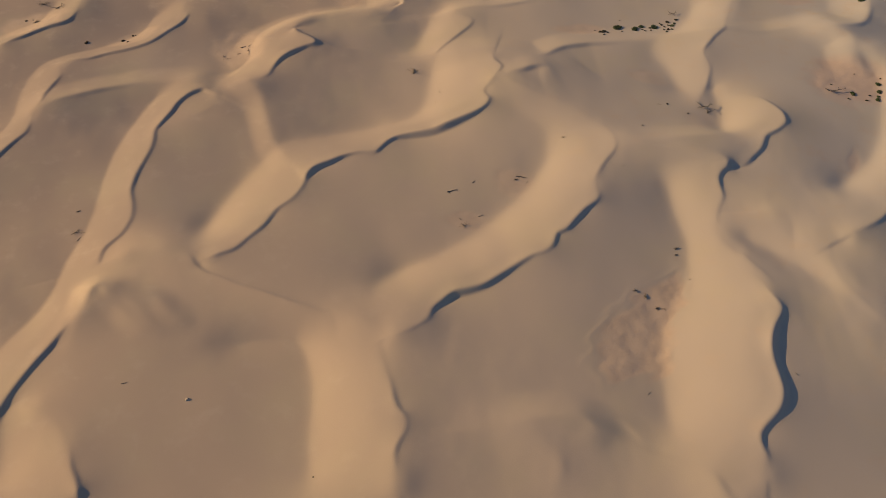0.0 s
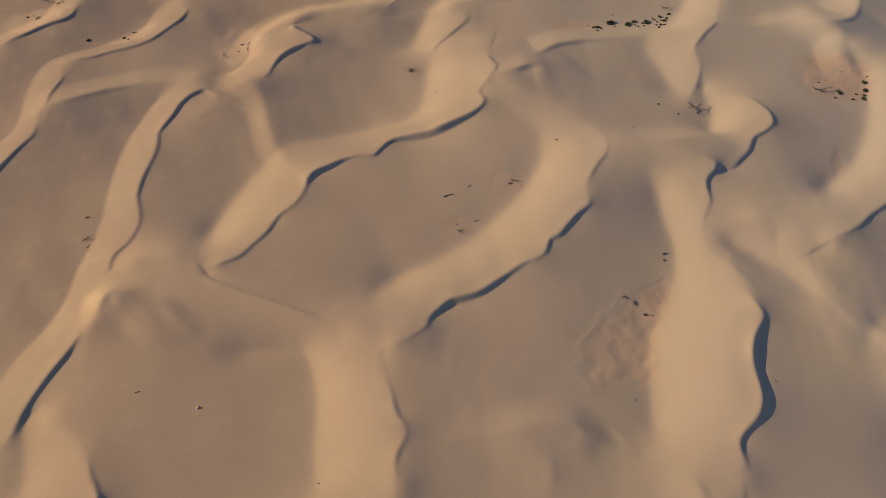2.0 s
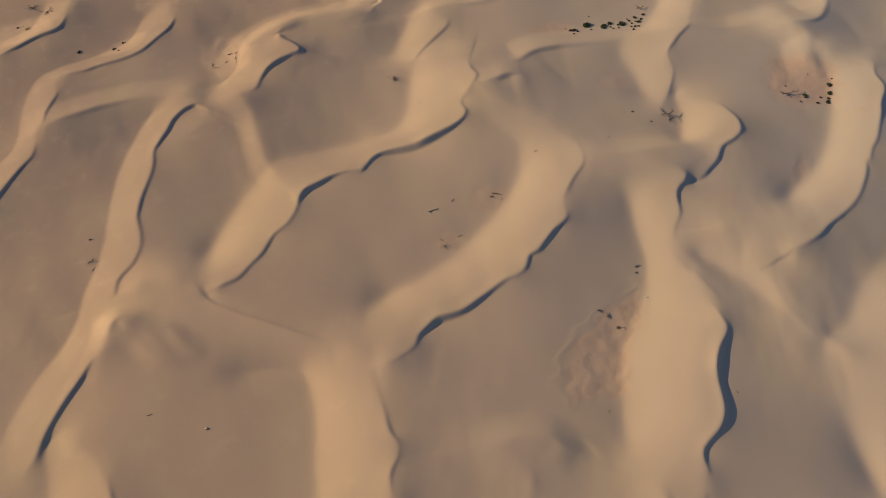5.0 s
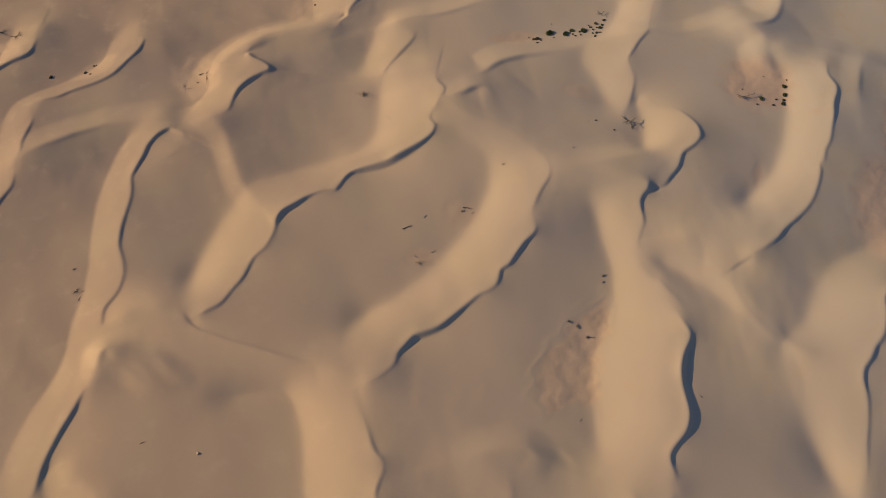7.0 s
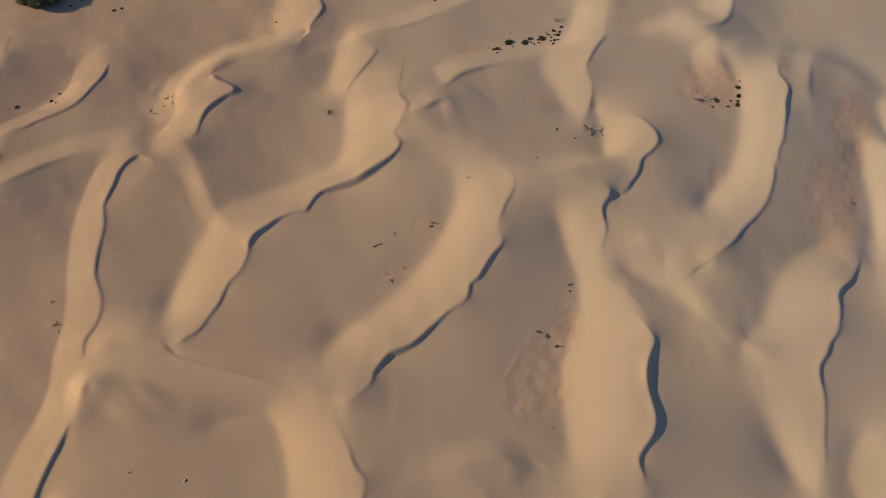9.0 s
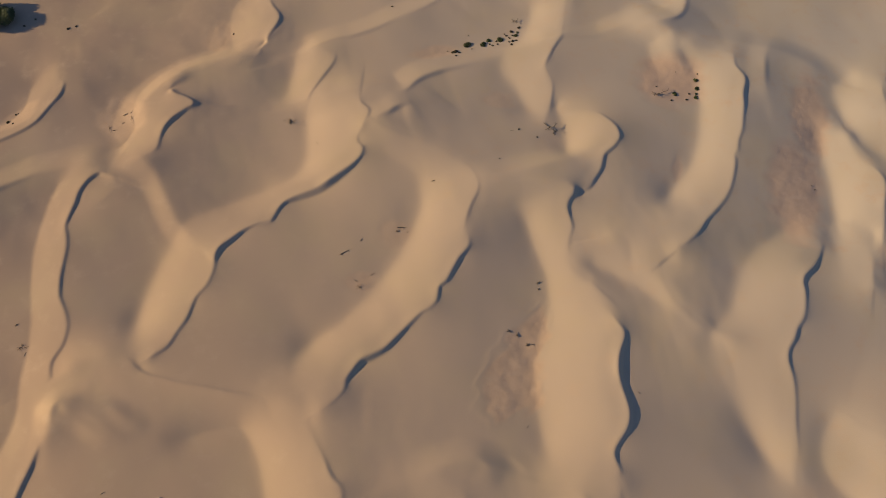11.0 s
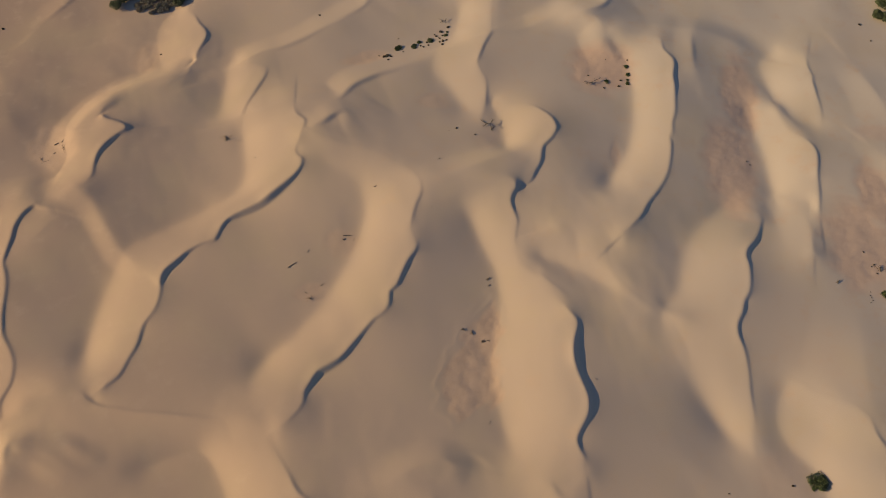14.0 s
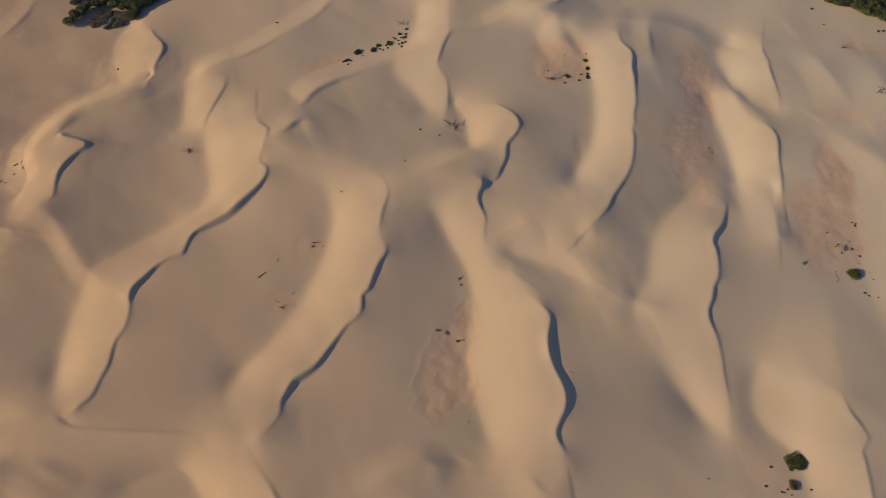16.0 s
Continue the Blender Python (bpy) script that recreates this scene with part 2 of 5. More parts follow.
dune([
    (-30.3, 62.0, 0.62, 0.00, 2.7),
    (-29.3, 62.6, 0.74, 0.12, 3.2),
    (-28.3, 63.1, 0.93, 0.17, 4.1),
    (-27.3, 63.9, 1.17, 0.15, 5.1),
    (-26.1, 65.8, 1.41, 0.12, 6.2),
    (-24.8, 67.7, 1.61, 0.16, 7.1),
    (-23.9, 69.9, 1.74, 0.20, 7.6),
    (-23.2, 71.2, 1.83, 0.11, 8.0),
    (-21.8, 72.5, 1.92, 0.08, 8.4),
    (-20.8, 74.5, 1.95, 0.07, 8.5),
    (-20.4, 76.0, 1.89, 0.10, 8.3),
    (-20.3, 77.4, 1.80, 0.25, 7.9),
    (-19.6, 79.0, 1.70, 0.40, 7.4),
    (-18.0, 80.1, 1.59, 0.39, 7.0),
    (-16.1, 81.4, 1.49, 0.27, 6.6),
    (-14.4, 82.1, 1.44, 0.11, 6.3),
    (-12.9, 82.5, 1.44, 0.00, 6.3),
    (-11.8, 82.5, 1.43, 0.16, 6.3),
], [
    (-11.4, 82.8, 1.34, 0.16, 5.9),
    (-10.4, 84.6, 1.15, 0.19, 5.1),
    (-9.3, 85.9, 1.00, 0.24, 4.4),
    (-7.3, 86.7, 1.00, 0.56, 4.4),
    (-4.0, 87.6, 1.18, 0.67, 5.2),
    (-0.4, 89.4, 1.47, 0.60, 6.5),
    (2.2, 90.8, 1.78, 0.29, 7.8),
    (3.7, 92.2, 1.99, 0.12, 8.7),
    (4.0, 93.5, 2.04, 0.11, 9.0),
    (3.4, 94.6, 2.02, 0.13, 8.9),
    (3.9, 96.3, 2.05, 0.07, 9.0),
    (5.0, 98.1, 2.16, 0.08, 9.5),
    (5.8, 99.5, 2.22, 0.10, 9.7),
    (6.1, 100.6, 2.03, 0.09, 9.4),
    (5.4, 101.8, 1.75, 0.14, 8.5),
    (4.9, 102.8, 1.41, 0.07, 7.7),
    (5.1, 104.1, 0.99, 0.00, 7.2),
])  # second ridge
spur(12, [
    (-1.8, 104.8, 0.67, 0.00, 4.2),
    (5.3, 104.9, 0.67, 0.00, 4.2),
    (11.0, 103.6, 0.67, 0.00, 4.2),
    (13.1, 104.1, 0.67, 0.11, 4.2),
    (14.4, 105.4, 0.67, 0.16, 4.2),
    (15.9, 106.5, 0.67, 0.28, 4.2),
    (17.6, 107.1, 0.67, 0.27, 4.2),
    (19.8, 107.7, 0.67, 0.27, 4.2),
    (22.2, 107.9, 0.67, 0.14, 4.2),
    (26.3, 108.5, 0.67, 0.00, 4.2),
    (30.5, 109.5, 0.67, 0.00, 4.2),
    (33.8, 110.3, 0.67, 0.00, 4.2),
])  # cross ridge
dune([
    (-3.6, 105.4, 0.37, 0.00, 4.1),
    (-3.1, 106.6, 0.59, 0.06, 4.3),
    (-2.0, 108.3, 0.92, 0.13, 4.8),
    (-0.4, 110.4, 1.24, 0.17, 5.4),
    (1.0, 112.0, 1.37, 0.14, 6.0),
    (2.1, 113.6, 1.37, 0.05, 6.0),
    (2.1, 115.0, 1.18, 0.00, 5.2),
    (0.9, 116.3, 0.87, 0.00, 3.8),
    (-1.2, 117.1, 0.63, 0.00, 2.8),
])  # small dune
dune([
    (-8.3, 49.5, 1.93, 0.00, 8.5),
    (-6.9, 50.1, 1.95, 0.03, 8.5),
    (-4.9, 51.6, 1.95, 0.07, 8.6),
    (-4.0, 52.8, 1.91, 0.06, 8.4),
    (-3.7, 54.0, 1.82, 0.17, 8.0),
    (-2.7, 55.3, 1.72, 0.33, 7.5),
    (-1.4, 56.7, 1.67, 0.56, 7.3),
    (-0.1, 57.1, 1.69, 0.50, 7.4),
    (2.0, 57.8, 1.77, 0.36, 7.8),
    (4.2, 59.4, 1.83, 0.31, 8.0),
    (6.4, 61.1, 1.88, 0.21, 8.3),
    (8.1, 62.3, 1.96, 0.15, 8.6),
    (9.3, 62.7, 2.03, 0.03, 8.9),
    (10.6, 63.8, 2.04, 0.11, 9.0),
    (11.1, 65.3, 1.99, 0.18, 8.7),
    (11.4, 66.1, 1.96, 0.21, 8.6),
    (12.6, 66.8, 1.97, 0.15, 8.6),
    (13.7, 68.4, 1.99, 0.23, 8.7),
], [
    (15.3, 70.5, 2.02, 0.30, 8.9),
    (16.6, 71.6, 2.05, 0.12, 9.0),
    (17.3, 72.9, 1.99, 0.02, 8.7),
    (17.2, 75.8, 1.87, 0.02, 8.2),
    (18.2, 78.2, 1.80, 0.10, 7.9),
    (19.1, 79.8, 1.85, 0.12, 8.1),
    (20.2, 81.3, 1.66, 0.08, 8.6),
    (20.8, 83.3, 1.41, 0.02, 8.8),
    (20.3, 86.1, 1.26, 0.03, 8.5),
    (18.7, 88.6, 1.13, 0.00, 7.6),
    (16.5, 91.4, 0.99, 0.00, 6.7),
    (14.1, 93.2, 0.93, 0.00, 5.8),
    (11.3, 94.7, 1.16, 0.00, 5.1),
    (8.8, 96.5, 1.07, 0.00, 4.7),
    (6.7, 98.3, 1.06, 0.00, 4.7),
])  # central ridge
dune([
    (-6.6, 31.1, 1.96, 0.00, 8.6),
    (-6.8, 32.3, 1.95, 0.00, 8.6),
    (-7.1, 34.0, 1.96, 0.03, 8.6),
    (-7.3, 35.2, 2.00, 0.14, 8.8),
    (-6.8, 36.7, 2.11, 0.11, 9.3),
    (-6.1, 38.1, 2.21, 0.02, 9.7),
    (-6.3, 39.5, 2.22, 0.02, 9.7),
    (-7.0, 40.4, 2.13, 0.18, 9.4),
    (-7.5, 41.5, 2.02, 0.13, 8.9),
    (-8.0, 43.9, 1.93, 0.04, 8.5),
    (-8.7, 46.5, 1.88, 0.02, 8.2),
    (-9.2, 48.9, 1.84, 0.00, 8.1),
    (-10.1, 50.9, 1.74, 0.00, 7.6),
    (-11.8, 52.7, 1.70, 0.00, 6.8),
    (-14.7, 53.8, 1.62, 0.00, 5.7),
    (-17.9, 54.6, 1.62, 0.08, 5.1),
    (-20.1, 55.4, 1.67, 0.12, 5.3),
    (-23.0, 56.6, 1.78, 0.12, 6.2),
], [
    (-26.0, 57.7, 1.72, 0.08, 7.5),
    (-28.6, 59.0, 1.64, 0.08, 8.8),
    (-30.1, 59.6, 1.61, 0.12, 9.8),
    (-31.3, 60.5, 1.69, 0.21, 10.9),
    (-32.0, 61.5, 1.68, 0.15, 12.0),
    (-33.3, 62.9, 1.52, 0.00, 12.0),
    (-36.3, 64.2, 1.31, 0.00, 12.0),
    (-39.1, 63.7, 1.31, 0.00, 12.0),
    (-41.3, 62.9, 1.31, 0.00, 12.0),
])  # south ridge
dune([
    (-37.5, 31.3, 1.90, 0.14, 8.3),
    (-38.2, 32.8, 1.82, 0.17, 8.0),
    (-38.9, 33.9, 1.72, 0.15, 7.5),
    (-39.3, 34.9, 1.64, 0.07, 7.2),
    (-40.0, 37.0, 1.53, 0.00, 6.7),
    (-41.2, 39.1, 1.29, 0.00, 5.7),
    (-42.9, 40.6, 0.92, 0.00, 4.0),
    (-45.1, 41.6, 0.62, 0.00, 2.7),
])  # near west dune
dune([
    (28.9, 32.7, 1.30, 0.00, 8.6),
    (29.2, 34.1, 1.57, 0.00, 8.6),
    (29.4, 35.0, 1.85, 0.06, 8.6),
    (29.2, 36.3, 1.86, 0.19, 8.6),
    (29.3, 37.5, 1.92, 0.26, 8.9),
    (30.2, 38.6, 2.07, 0.27, 9.6),
    (31.3, 39.6, 2.25, 0.22, 10.5),
    (32.1, 40.6, 2.41, 0.27, 11.2),
    (32.7, 42.1, 2.47, 0.30, 11.6),
    (32.8, 43.5, 2.47, 0.32, 11.7),
    (32.7, 45.8, 2.47, 0.40, 11.5),
    (32.8, 47.8, 2.41, 0.43, 11.2),
    (33.3, 49.7, 2.37, 0.45, 11.0),
    (34.1, 51.3, 2.36, 0.38, 11.0),
    (35.0, 52.6, 2.35, 0.18, 10.9),
    (35.4, 53.8, 2.27, 0.11, 10.6),
    (34.9, 55.5, 2.10, 0.05, 9.8),
    (34.5, 57.5, 1.89, 0.02, 8.8),
], [
    (34.3, 60.0, 1.64, 0.00, 7.6),
    (33.3, 63.0, 1.37, 0.00, 6.4),
    (31.9, 65.2, 1.10, 0.00, 5.1),
    (31.0, 68.0, 0.95, 0.00, 4.4),
])  # east ridge
dune([
    (33.0, 63.4, 1.23, 0.00, 5.4),
    (31.6, 66.2, 1.13, 0.00, 5.0),
    (31.4, 68.6, 1.11, 0.06, 4.9),
    (32.0, 70.5, 1.23, 0.04, 5.4),
    (33.0, 72.7, 1.38, 0.07, 6.1),
    (33.0, 74.4, 1.49, 0.18, 6.5),
    (33.1, 76.3, 1.60, 0.22, 7.0),
    (33.9, 77.6, 1.68, 0.22, 7.8),
    (35.1, 78.8, 1.70, 0.10, 8.3),
    (34.4, 80.2, 1.52, 0.00, 7.8),
    (31.7, 81.3, 1.28, 0.00, 6.2),
    (28.6, 81.9, 1.09, 0.00, 4.8),
])  # east neck
dune([
    (35.2, 78.6, 1.01, 0.00, 7.4),
    (37.3, 79.2, 1.60, 0.15, 7.0),
    (38.7, 80.8, 1.49, 0.23, 6.5),
    (40.2, 82.5, 1.40, 0.20, 6.1),
    (41.1, 84.4, 1.40, 0.17, 6.1),
    (41.7, 85.3, 1.49, 0.22, 6.5),
    (43.3, 86.3, 1.66, 0.19, 7.3),
    (44.7, 87.7, 1.83, 0.10, 8.0),
    (45.1, 89.0, 1.89, 0.09, 8.3),
    (44.9, 90.5, 1.82, 0.12, 8.0),
    (44.1, 92.1, 1.65, 0.12, 7.2),
    (43.1, 93.6, 1.39, 0.05, 6.1),
    (41.7, 94.9, 1.02, 0.00, 4.5),
    (39.3, 96.1, 0.60, 0.00, 2.6),
    (37.3, 96.5, 0.30, 0.00, 1.3),
])  # hook ridge
dune([
    (34.5, 94.1, 0.39, 0.00, 1.7),
    (35.7, 96.9, 0.65, 0.06, 2.8),
    (36.5, 99.0, 0.99, 0.10, 4.4),
    (37.2, 101.3, 1.26, 0.04, 5.5),
    (37.0, 103.7, 1.41, 0.03, 6.2),
    (36.8, 105.3, 1.48, 0.04, 6.5),
    (38.1, 107.3, 1.50, 0.13, 6.6),
    (39.3, 109.1, 1.50, 0.15, 6.6),
    (40.6, 110.5, 1.51, 0.13, 6.6),
    (41.5, 111.7, 1.50, 0.02, 6.6),
    (42.6, 114.6, 1.45, 0.02, 6.4),
    (43.8, 117.5, 1.41, 0.00, 6.2),
    (45.2, 120.9, 1.39, 0.00, 6.1),
])  # upper hook
dune([
    (46.8, 65.3, 2.66, 0.00, 7.8),
    (49.0, 66.5, 2.49, 0.07, 7.3),
    (51.1, 67.9, 2.26, 0.14, 6.8),
    (53.1, 69.9, 2.01, 0.17, 6.8),
    (55.2, 71.5, 1.78, 0.16, 7.1),
    (57.1, 73.1, 1.66, 0.11, 7.3),
    (58.7, 74.9, 1.64, 0.10, 7.2),
    (60.3, 77.5, 1.56, 0.12, 6.9),
    (61.5, 80.0, 1.47, 0.14, 6.5),
    (61.8, 81.4, 1.43, 0.02, 6.3),
    (62.7, 82.1, 1.44, 0.05, 6.3),
    (63.4, 83.9, 1.48, 0.12, 6.5),
    (64.8, 85.9, 1.52, 0.10, 6.7),
    (66.0, 88.7, 1.56, 0.12, 6.8),
    (67.0, 91.1, 1.58, 0.19, 6.9),
    (67.7, 93.4, 1.63, 0.27, 7.2),
    (69.0, 95.8, 1.68, 0.17, 7.4),
    (69.1, 97.3, 1.67, 0.09, 7.3),
], [
    (68.5, 99.1, 1.63, 0.12, 7.2),
    (68.7, 100.4, 1.63, 0.08, 7.1),
    (69.2, 101.9, 1.58, 0.00, 6.9),
    (67.9, 103.5, 1.33, 0.00, 5.8),
    (64.7, 104.9, 0.88, 0.00, 3.9),
    (61.7, 105.4, 0.51, 0.00, 2.2),
])  # long east ridge
foot(0.1, 0, [
    (42.9, 56.1),
    (40.2, 60.1),
    (37.5, 63.2),
    (34.9, 65.4),
    (33.4, 67.2),
])  # broad mound foot
dune([
    (50.3, 49.8, 1.35, 0.00, 8.6),
    (48.3, 51.4, 1.31, 0.00, 7.0),
    (46.5, 53.7, 1.09, 0.00, 4.7),
    (45.0, 56.3, 0.81, 0.00, 3.2),
    (44.0, 58.9, 0.75, 0.00, 3.1),
    (43.7, 61.8, 0.81, 0.00, 4.3),
    (44.3, 64.6, 0.96, 0.02, 6.1),
    (45.3, 67.1, 1.11, 0.00, 7.8),
    (44.7, 69.0, 1.14, 0.00, 8.3),
    (41.6, 69.9, 1.21, 0.00, 7.4),
    (37.8, 69.9, 1.44, 0.00, 6.2),
])  # broad mound
dune([
    (52.3, 30.5, 0.39, 0.00, 1.7),
    (52.9, 32.0, 0.60, 0.00, 2.6),
    (53.6, 33.5, 0.90, 0.02, 3.9),
    (54.1, 35.5, 1.16, 0.06, 5.1),
    (54.6, 37.5, 1.40, 0.10, 6.1),
    (55.3, 39.5, 1.64, 0.08, 7.2),
    (56.0, 42.1, 1.85, 0.10, 8.1),
    (56.2, 43.8, 2.00, 0.13, 8.8),
    (56.3, 45.5, 2.10, 0.21, 9.2),
    (56.9, 47.0, 2.14, 0.19, 9.4),
    (58.3, 48.4, 2.13, 0.18, 9.3),
    (59.4, 50.0, 2.14, 0.23, 9.4),
    (60.7, 51.1, 2.16, 0.09, 9.5),
    (61.9, 53.2, 2.13, 0.11, 9.4),
    (62.8, 55.5, 2.02, 0.15, 8.9),
    (63.1, 56.9, 1.87, 0.19, 8.2),
    (64.1, 58.2, 1.73, 0.30, 7.6),
    (65.9, 59.3, 1.60, 0.27, 7.0),
], [
    (67.5, 60.8, 1.43, 0.15, 6.3),
    (68.7, 62.3, 1.22, 0.09, 5.3),
    (69.3, 63.2, 0.96, 0.02, 4.2),
    (69.4, 64.7, 0.67, 0.00, 3.0),
    (68.5, 66.4, 0.45, 0.00, 2.0),
])  # far east ridge
dune([
    (72.8, 54.2, 1.05, 0.00, 4.6),
    (73.7, 56.1, 1.06, 0.09, 4.7),
    (74.7, 58.4, 1.07, 0.11, 4.7),
    (75.3, 60.2, 1.10, 0.09, 4.8),
    (76.1, 61.7, 1.10, 0.07, 4.8),
    (77.2, 63.0, 1.00, 0.02, 4.4),
    (77.1, 64.6, 0.72, 0.00, 3.2),
    (74.2, 66.2, 0.39, 0.00, 1.7),
    (71.4, 66.5, 0.20, 0.00, 1.0),
])  # hood dune
dune([
    (77.3, 60.1, 1.35, 0.00, 5.9),
    (78.1, 61.8, 1.39, 0.07, 6.1),
    (79.3, 64.0, 1.47, 0.14, 6.4),
    (80.3, 66.0, 1.56, 0.14, 6.8),
    (81.1, 68.0, 1.64, 0.14, 7.2),
    (82.2, 69.9, 1.71, 0.17, 7.5),
    (83.0, 71.6, 1.76, 0.15, 7.7),
    (83.2, 73.2, 1.73, 0.09, 7.6),
    (82.8, 74.9, 1.61, 0.03, 7.1),
    (82.2, 76.6, 1.45, 0.00, 6.4),
    (81.9, 78.7, 1.31, 0.00, 5.7),
    (82.0, 80.9, 1.19, 0.00, 5.2),
    (82.1, 83.0, 1.12, 0.00, 4.9),
])  # outer east ridge
dune([
    (87.5, 77.7, 0.29, 0.00, 1.3),
    (88.2, 79.4, 0.54, 0.05, 2.4),
    (88.7, 80.9, 0.89, 0.08, 3.9),
    (89.1, 82.7, 1.22, 0.10, 5.4),
    (89.6, 84.5, 1.46, 0.16, 6.4),
    (90.0, 86.0, 1.58, 0.13, 6.9),
    (90.6, 87.0, 1.58, 0.05, 6.9),
    (90.8, 88.6, 1.44, 0.11, 6.3),
    (91.2, 90.1, 1.23, 0.08, 5.4),
    (92.3, 91.8, 1.08, 0.00, 4.7),
])  # north east dune
spur(5, [
    (72.2, 94.1, 0.30, 0.00, 2.6),
    (72.8, 96.0, 0.35, 0.08, 3.0),
    (73.6, 98.2, 0.38, 0.13, 3.3),
    (74.4, 100.3, 0.37, 0.05, 3.2),
    (75.4, 102.0, 0.29, 0.00, 2.5),
])  # notch dune
dune([
    (63.7, 14.4, 1.27, 0.07, 7.7),
    (64.2, 16.0, 1.27, 0.08, 7.7),
    (64.9, 17.6, 1.27, 0.10, 7.7),
    (65.5, 19.2, 1.30, 0.08, 7.9),
    (66.1, 20.8, 1.35, 0.10, 8.2),
    (66.4, 21.9, 1.44, 0.11, 8.7),
    (68.0, 22.9, 1.54, 0.04, 9.3),
    (68.2, 23.9, 1.60, 0.06, 9.7),
    (68.1, 25.2, 1.60, 0.14, 9.7),
    (67.8, 26.4, 1.59, 0.14, 9.6),
    (67.7, 27.5, 1.61, 0.10, 9.7),
    (67.9, 28.4, 1.63, 0.04, 9.9),
    (68.0, 29.6, 1.56, 0.02, 9.5),
    (67.3, 31.2, 1.35, 0.03, 8.2),
    (65.8, 33.0, 1.02, 0.00, 6.2),
    (64.1, 34.5, 0.68, 0.00, 4.1),
    (62.7, 35.9, 0.46, 0.00, 2.8),
])  # south east ridge
spur(10, [
    (71.3, 25.0, 0.11, 0.00, 2.5),
    (69.9, 27.6, 0.25, 0.00, 5.5),
    (69.5, 29.9, 0.36, 0.00, 8.0),
    (70.2, 32.8, 0.39, 0.02, 8.6),
    (71.2, 35.7, 0.39, 0.02, 8.5),
    (72.4, 38.5, 0.35, 0.00, 7.6),
    (73.9, 41.8, 0.26, 0.00, 5.7),
])  # pale dune
dune([
    (-64.2, 76.2, 1.07, 0.12, 4.7),
    (-63.3, 79.9, 1.01, 0.20, 4.4),
    (-62.6, 82.0, 0.95, 0.21, 4.2),
    (-61.9, 83.8, 0.92, 0.19, 4.0),
    (-61.1, 85.5, 0.91, 0.20, 4.0),
    (-60.3, 86.9, 0.90, 0.13, 3.9),
    (-60.1, 88.6, 0.87, 0.05, 3.8),
    (-60.1, 90.5, 0.85, 0.00, 3.7),
    (-60.1, 92.7, 0.86, 0.00, 3.8),
    (-60.0, 94.4, 0.90, 0.12, 3.9),
    (-60.2, 95.7, 0.95, 0.20, 4.2),
    (-59.9, 97.6, 1.02, 0.22, 4.5),
    (-59.4, 99.4, 1.07, 0.11, 4.7),
    (-59.2, 101.0, 1.00, 0.00, 4.4),
    (-59.7, 103.0, 0.84, 0.00, 3.7),
    (-58.9, 104.3, 0.72, 0.00, 3.2),
    (-56.4, 105.1, 0.70, 0.14, 3.1),
    (-55.1, 105.9, 0.72, 0.29, 3.1),
], [
    (-53.9, 106.5, 0.75, 0.20, 3.3),
    (-51.6, 107.4, 0.81, 0.20, 3.6),
    (-49.5, 108.4, 0.88, 0.23, 3.9),
    (-47.9, 109.5, 0.94, 0.18, 4.1),
    (-46.8, 110.9, 1.00, 0.19, 4.4),
    (-45.7, 112.5, 1.07, 0.15, 4.7),
    (-44.8, 113.7, 1.17, 0.15, 5.1),
    (-44.1, 114.9, 1.24, 0.20, 5.4),
    (-43.7, 116.1, 1.23, 0.20, 5.4),
    (-43.6, 117.2, 1.06, 0.00, 4.7),
    (-44.2, 119.2, 0.80, 0.00, 3.5),
    (-44.2, 121.9, 0.60, 0.00, 2.6),
])  # outer west ridge
dune([
    (-71.0, 108.3, 0.80, 0.00, 3.5),
    (-69.6, 109.8, 0.80, 0.09, 3.5),
    (-68.4, 110.8, 0.78, 0.28, 3.4),
    (-66.9, 112.2, 0.78, 0.29, 3.4),
    (-65.1, 113.6, 0.85, 0.29, 3.7),
    (-63.1, 114.7, 0.99, 0.33, 4.3),
    (-62.1, 115.7, 1.12, 0.18, 4.9),
    (-61.7, 117.3, 1.16, 0.06, 5.1),
    (-61.4, 119.5, 1.16, 0.00, 5.1),
    (-61.2, 121.9, 1.15, 0.00, 5.1),
])  # corner ridge
spur(8, [
    (-59.1, 92.8, 0.80, 0.00, 4.0),
    (-57.0, 94.1, 0.80, 0.10, 4.0),
    (-54.7, 95.3, 0.80, 0.17, 4.0),
    (-52.3, 96.5, 0.80, 0.19, 4.0),
    (-49.4, 97.5, 0.80, 0.13, 4.0),
    (-46.3, 98.3, 0.80, 0.00, 4.0),
    (-41.7, 98.8, 0.80, 0.00, 4.0),
    (-38.7, 98.8, 0.80, 0.00, 4.0),
])  # west spur
dune([
    (-11.8, 116.7, 0.49, 0.00, 4.3),
    (-10.5, 117.4, 0.74, 0.03, 4.6),
    (-10.3, 118.7, 1.00, 0.08, 5.2),
    (-9.4, 119.7, 1.31, 0.09, 5.7),
    (-8.8, 121.2, 1.47, 0.14, 6.4),
    (-8.0, 122.5, 1.65, 0.15, 7.2),
    (-7.0, 123.9, 1.83, 0.21, 8.0),
    (-6.4, 125.2, 1.92, 0.14, 8.4),
    (-6.5, 126.7, 1.83, 0.17, 8.0),
    (-7.2, 128.5, 1.57, 0.15, 6.9),
    (-7.6, 130.3, 1.22, 0.08, 5.3),
    (-8.0, 131.8, 0.88, 0.00, 3.9),
    (-8.2, 133.8, 0.65, 0.00, 2.8),
])  # far west dune
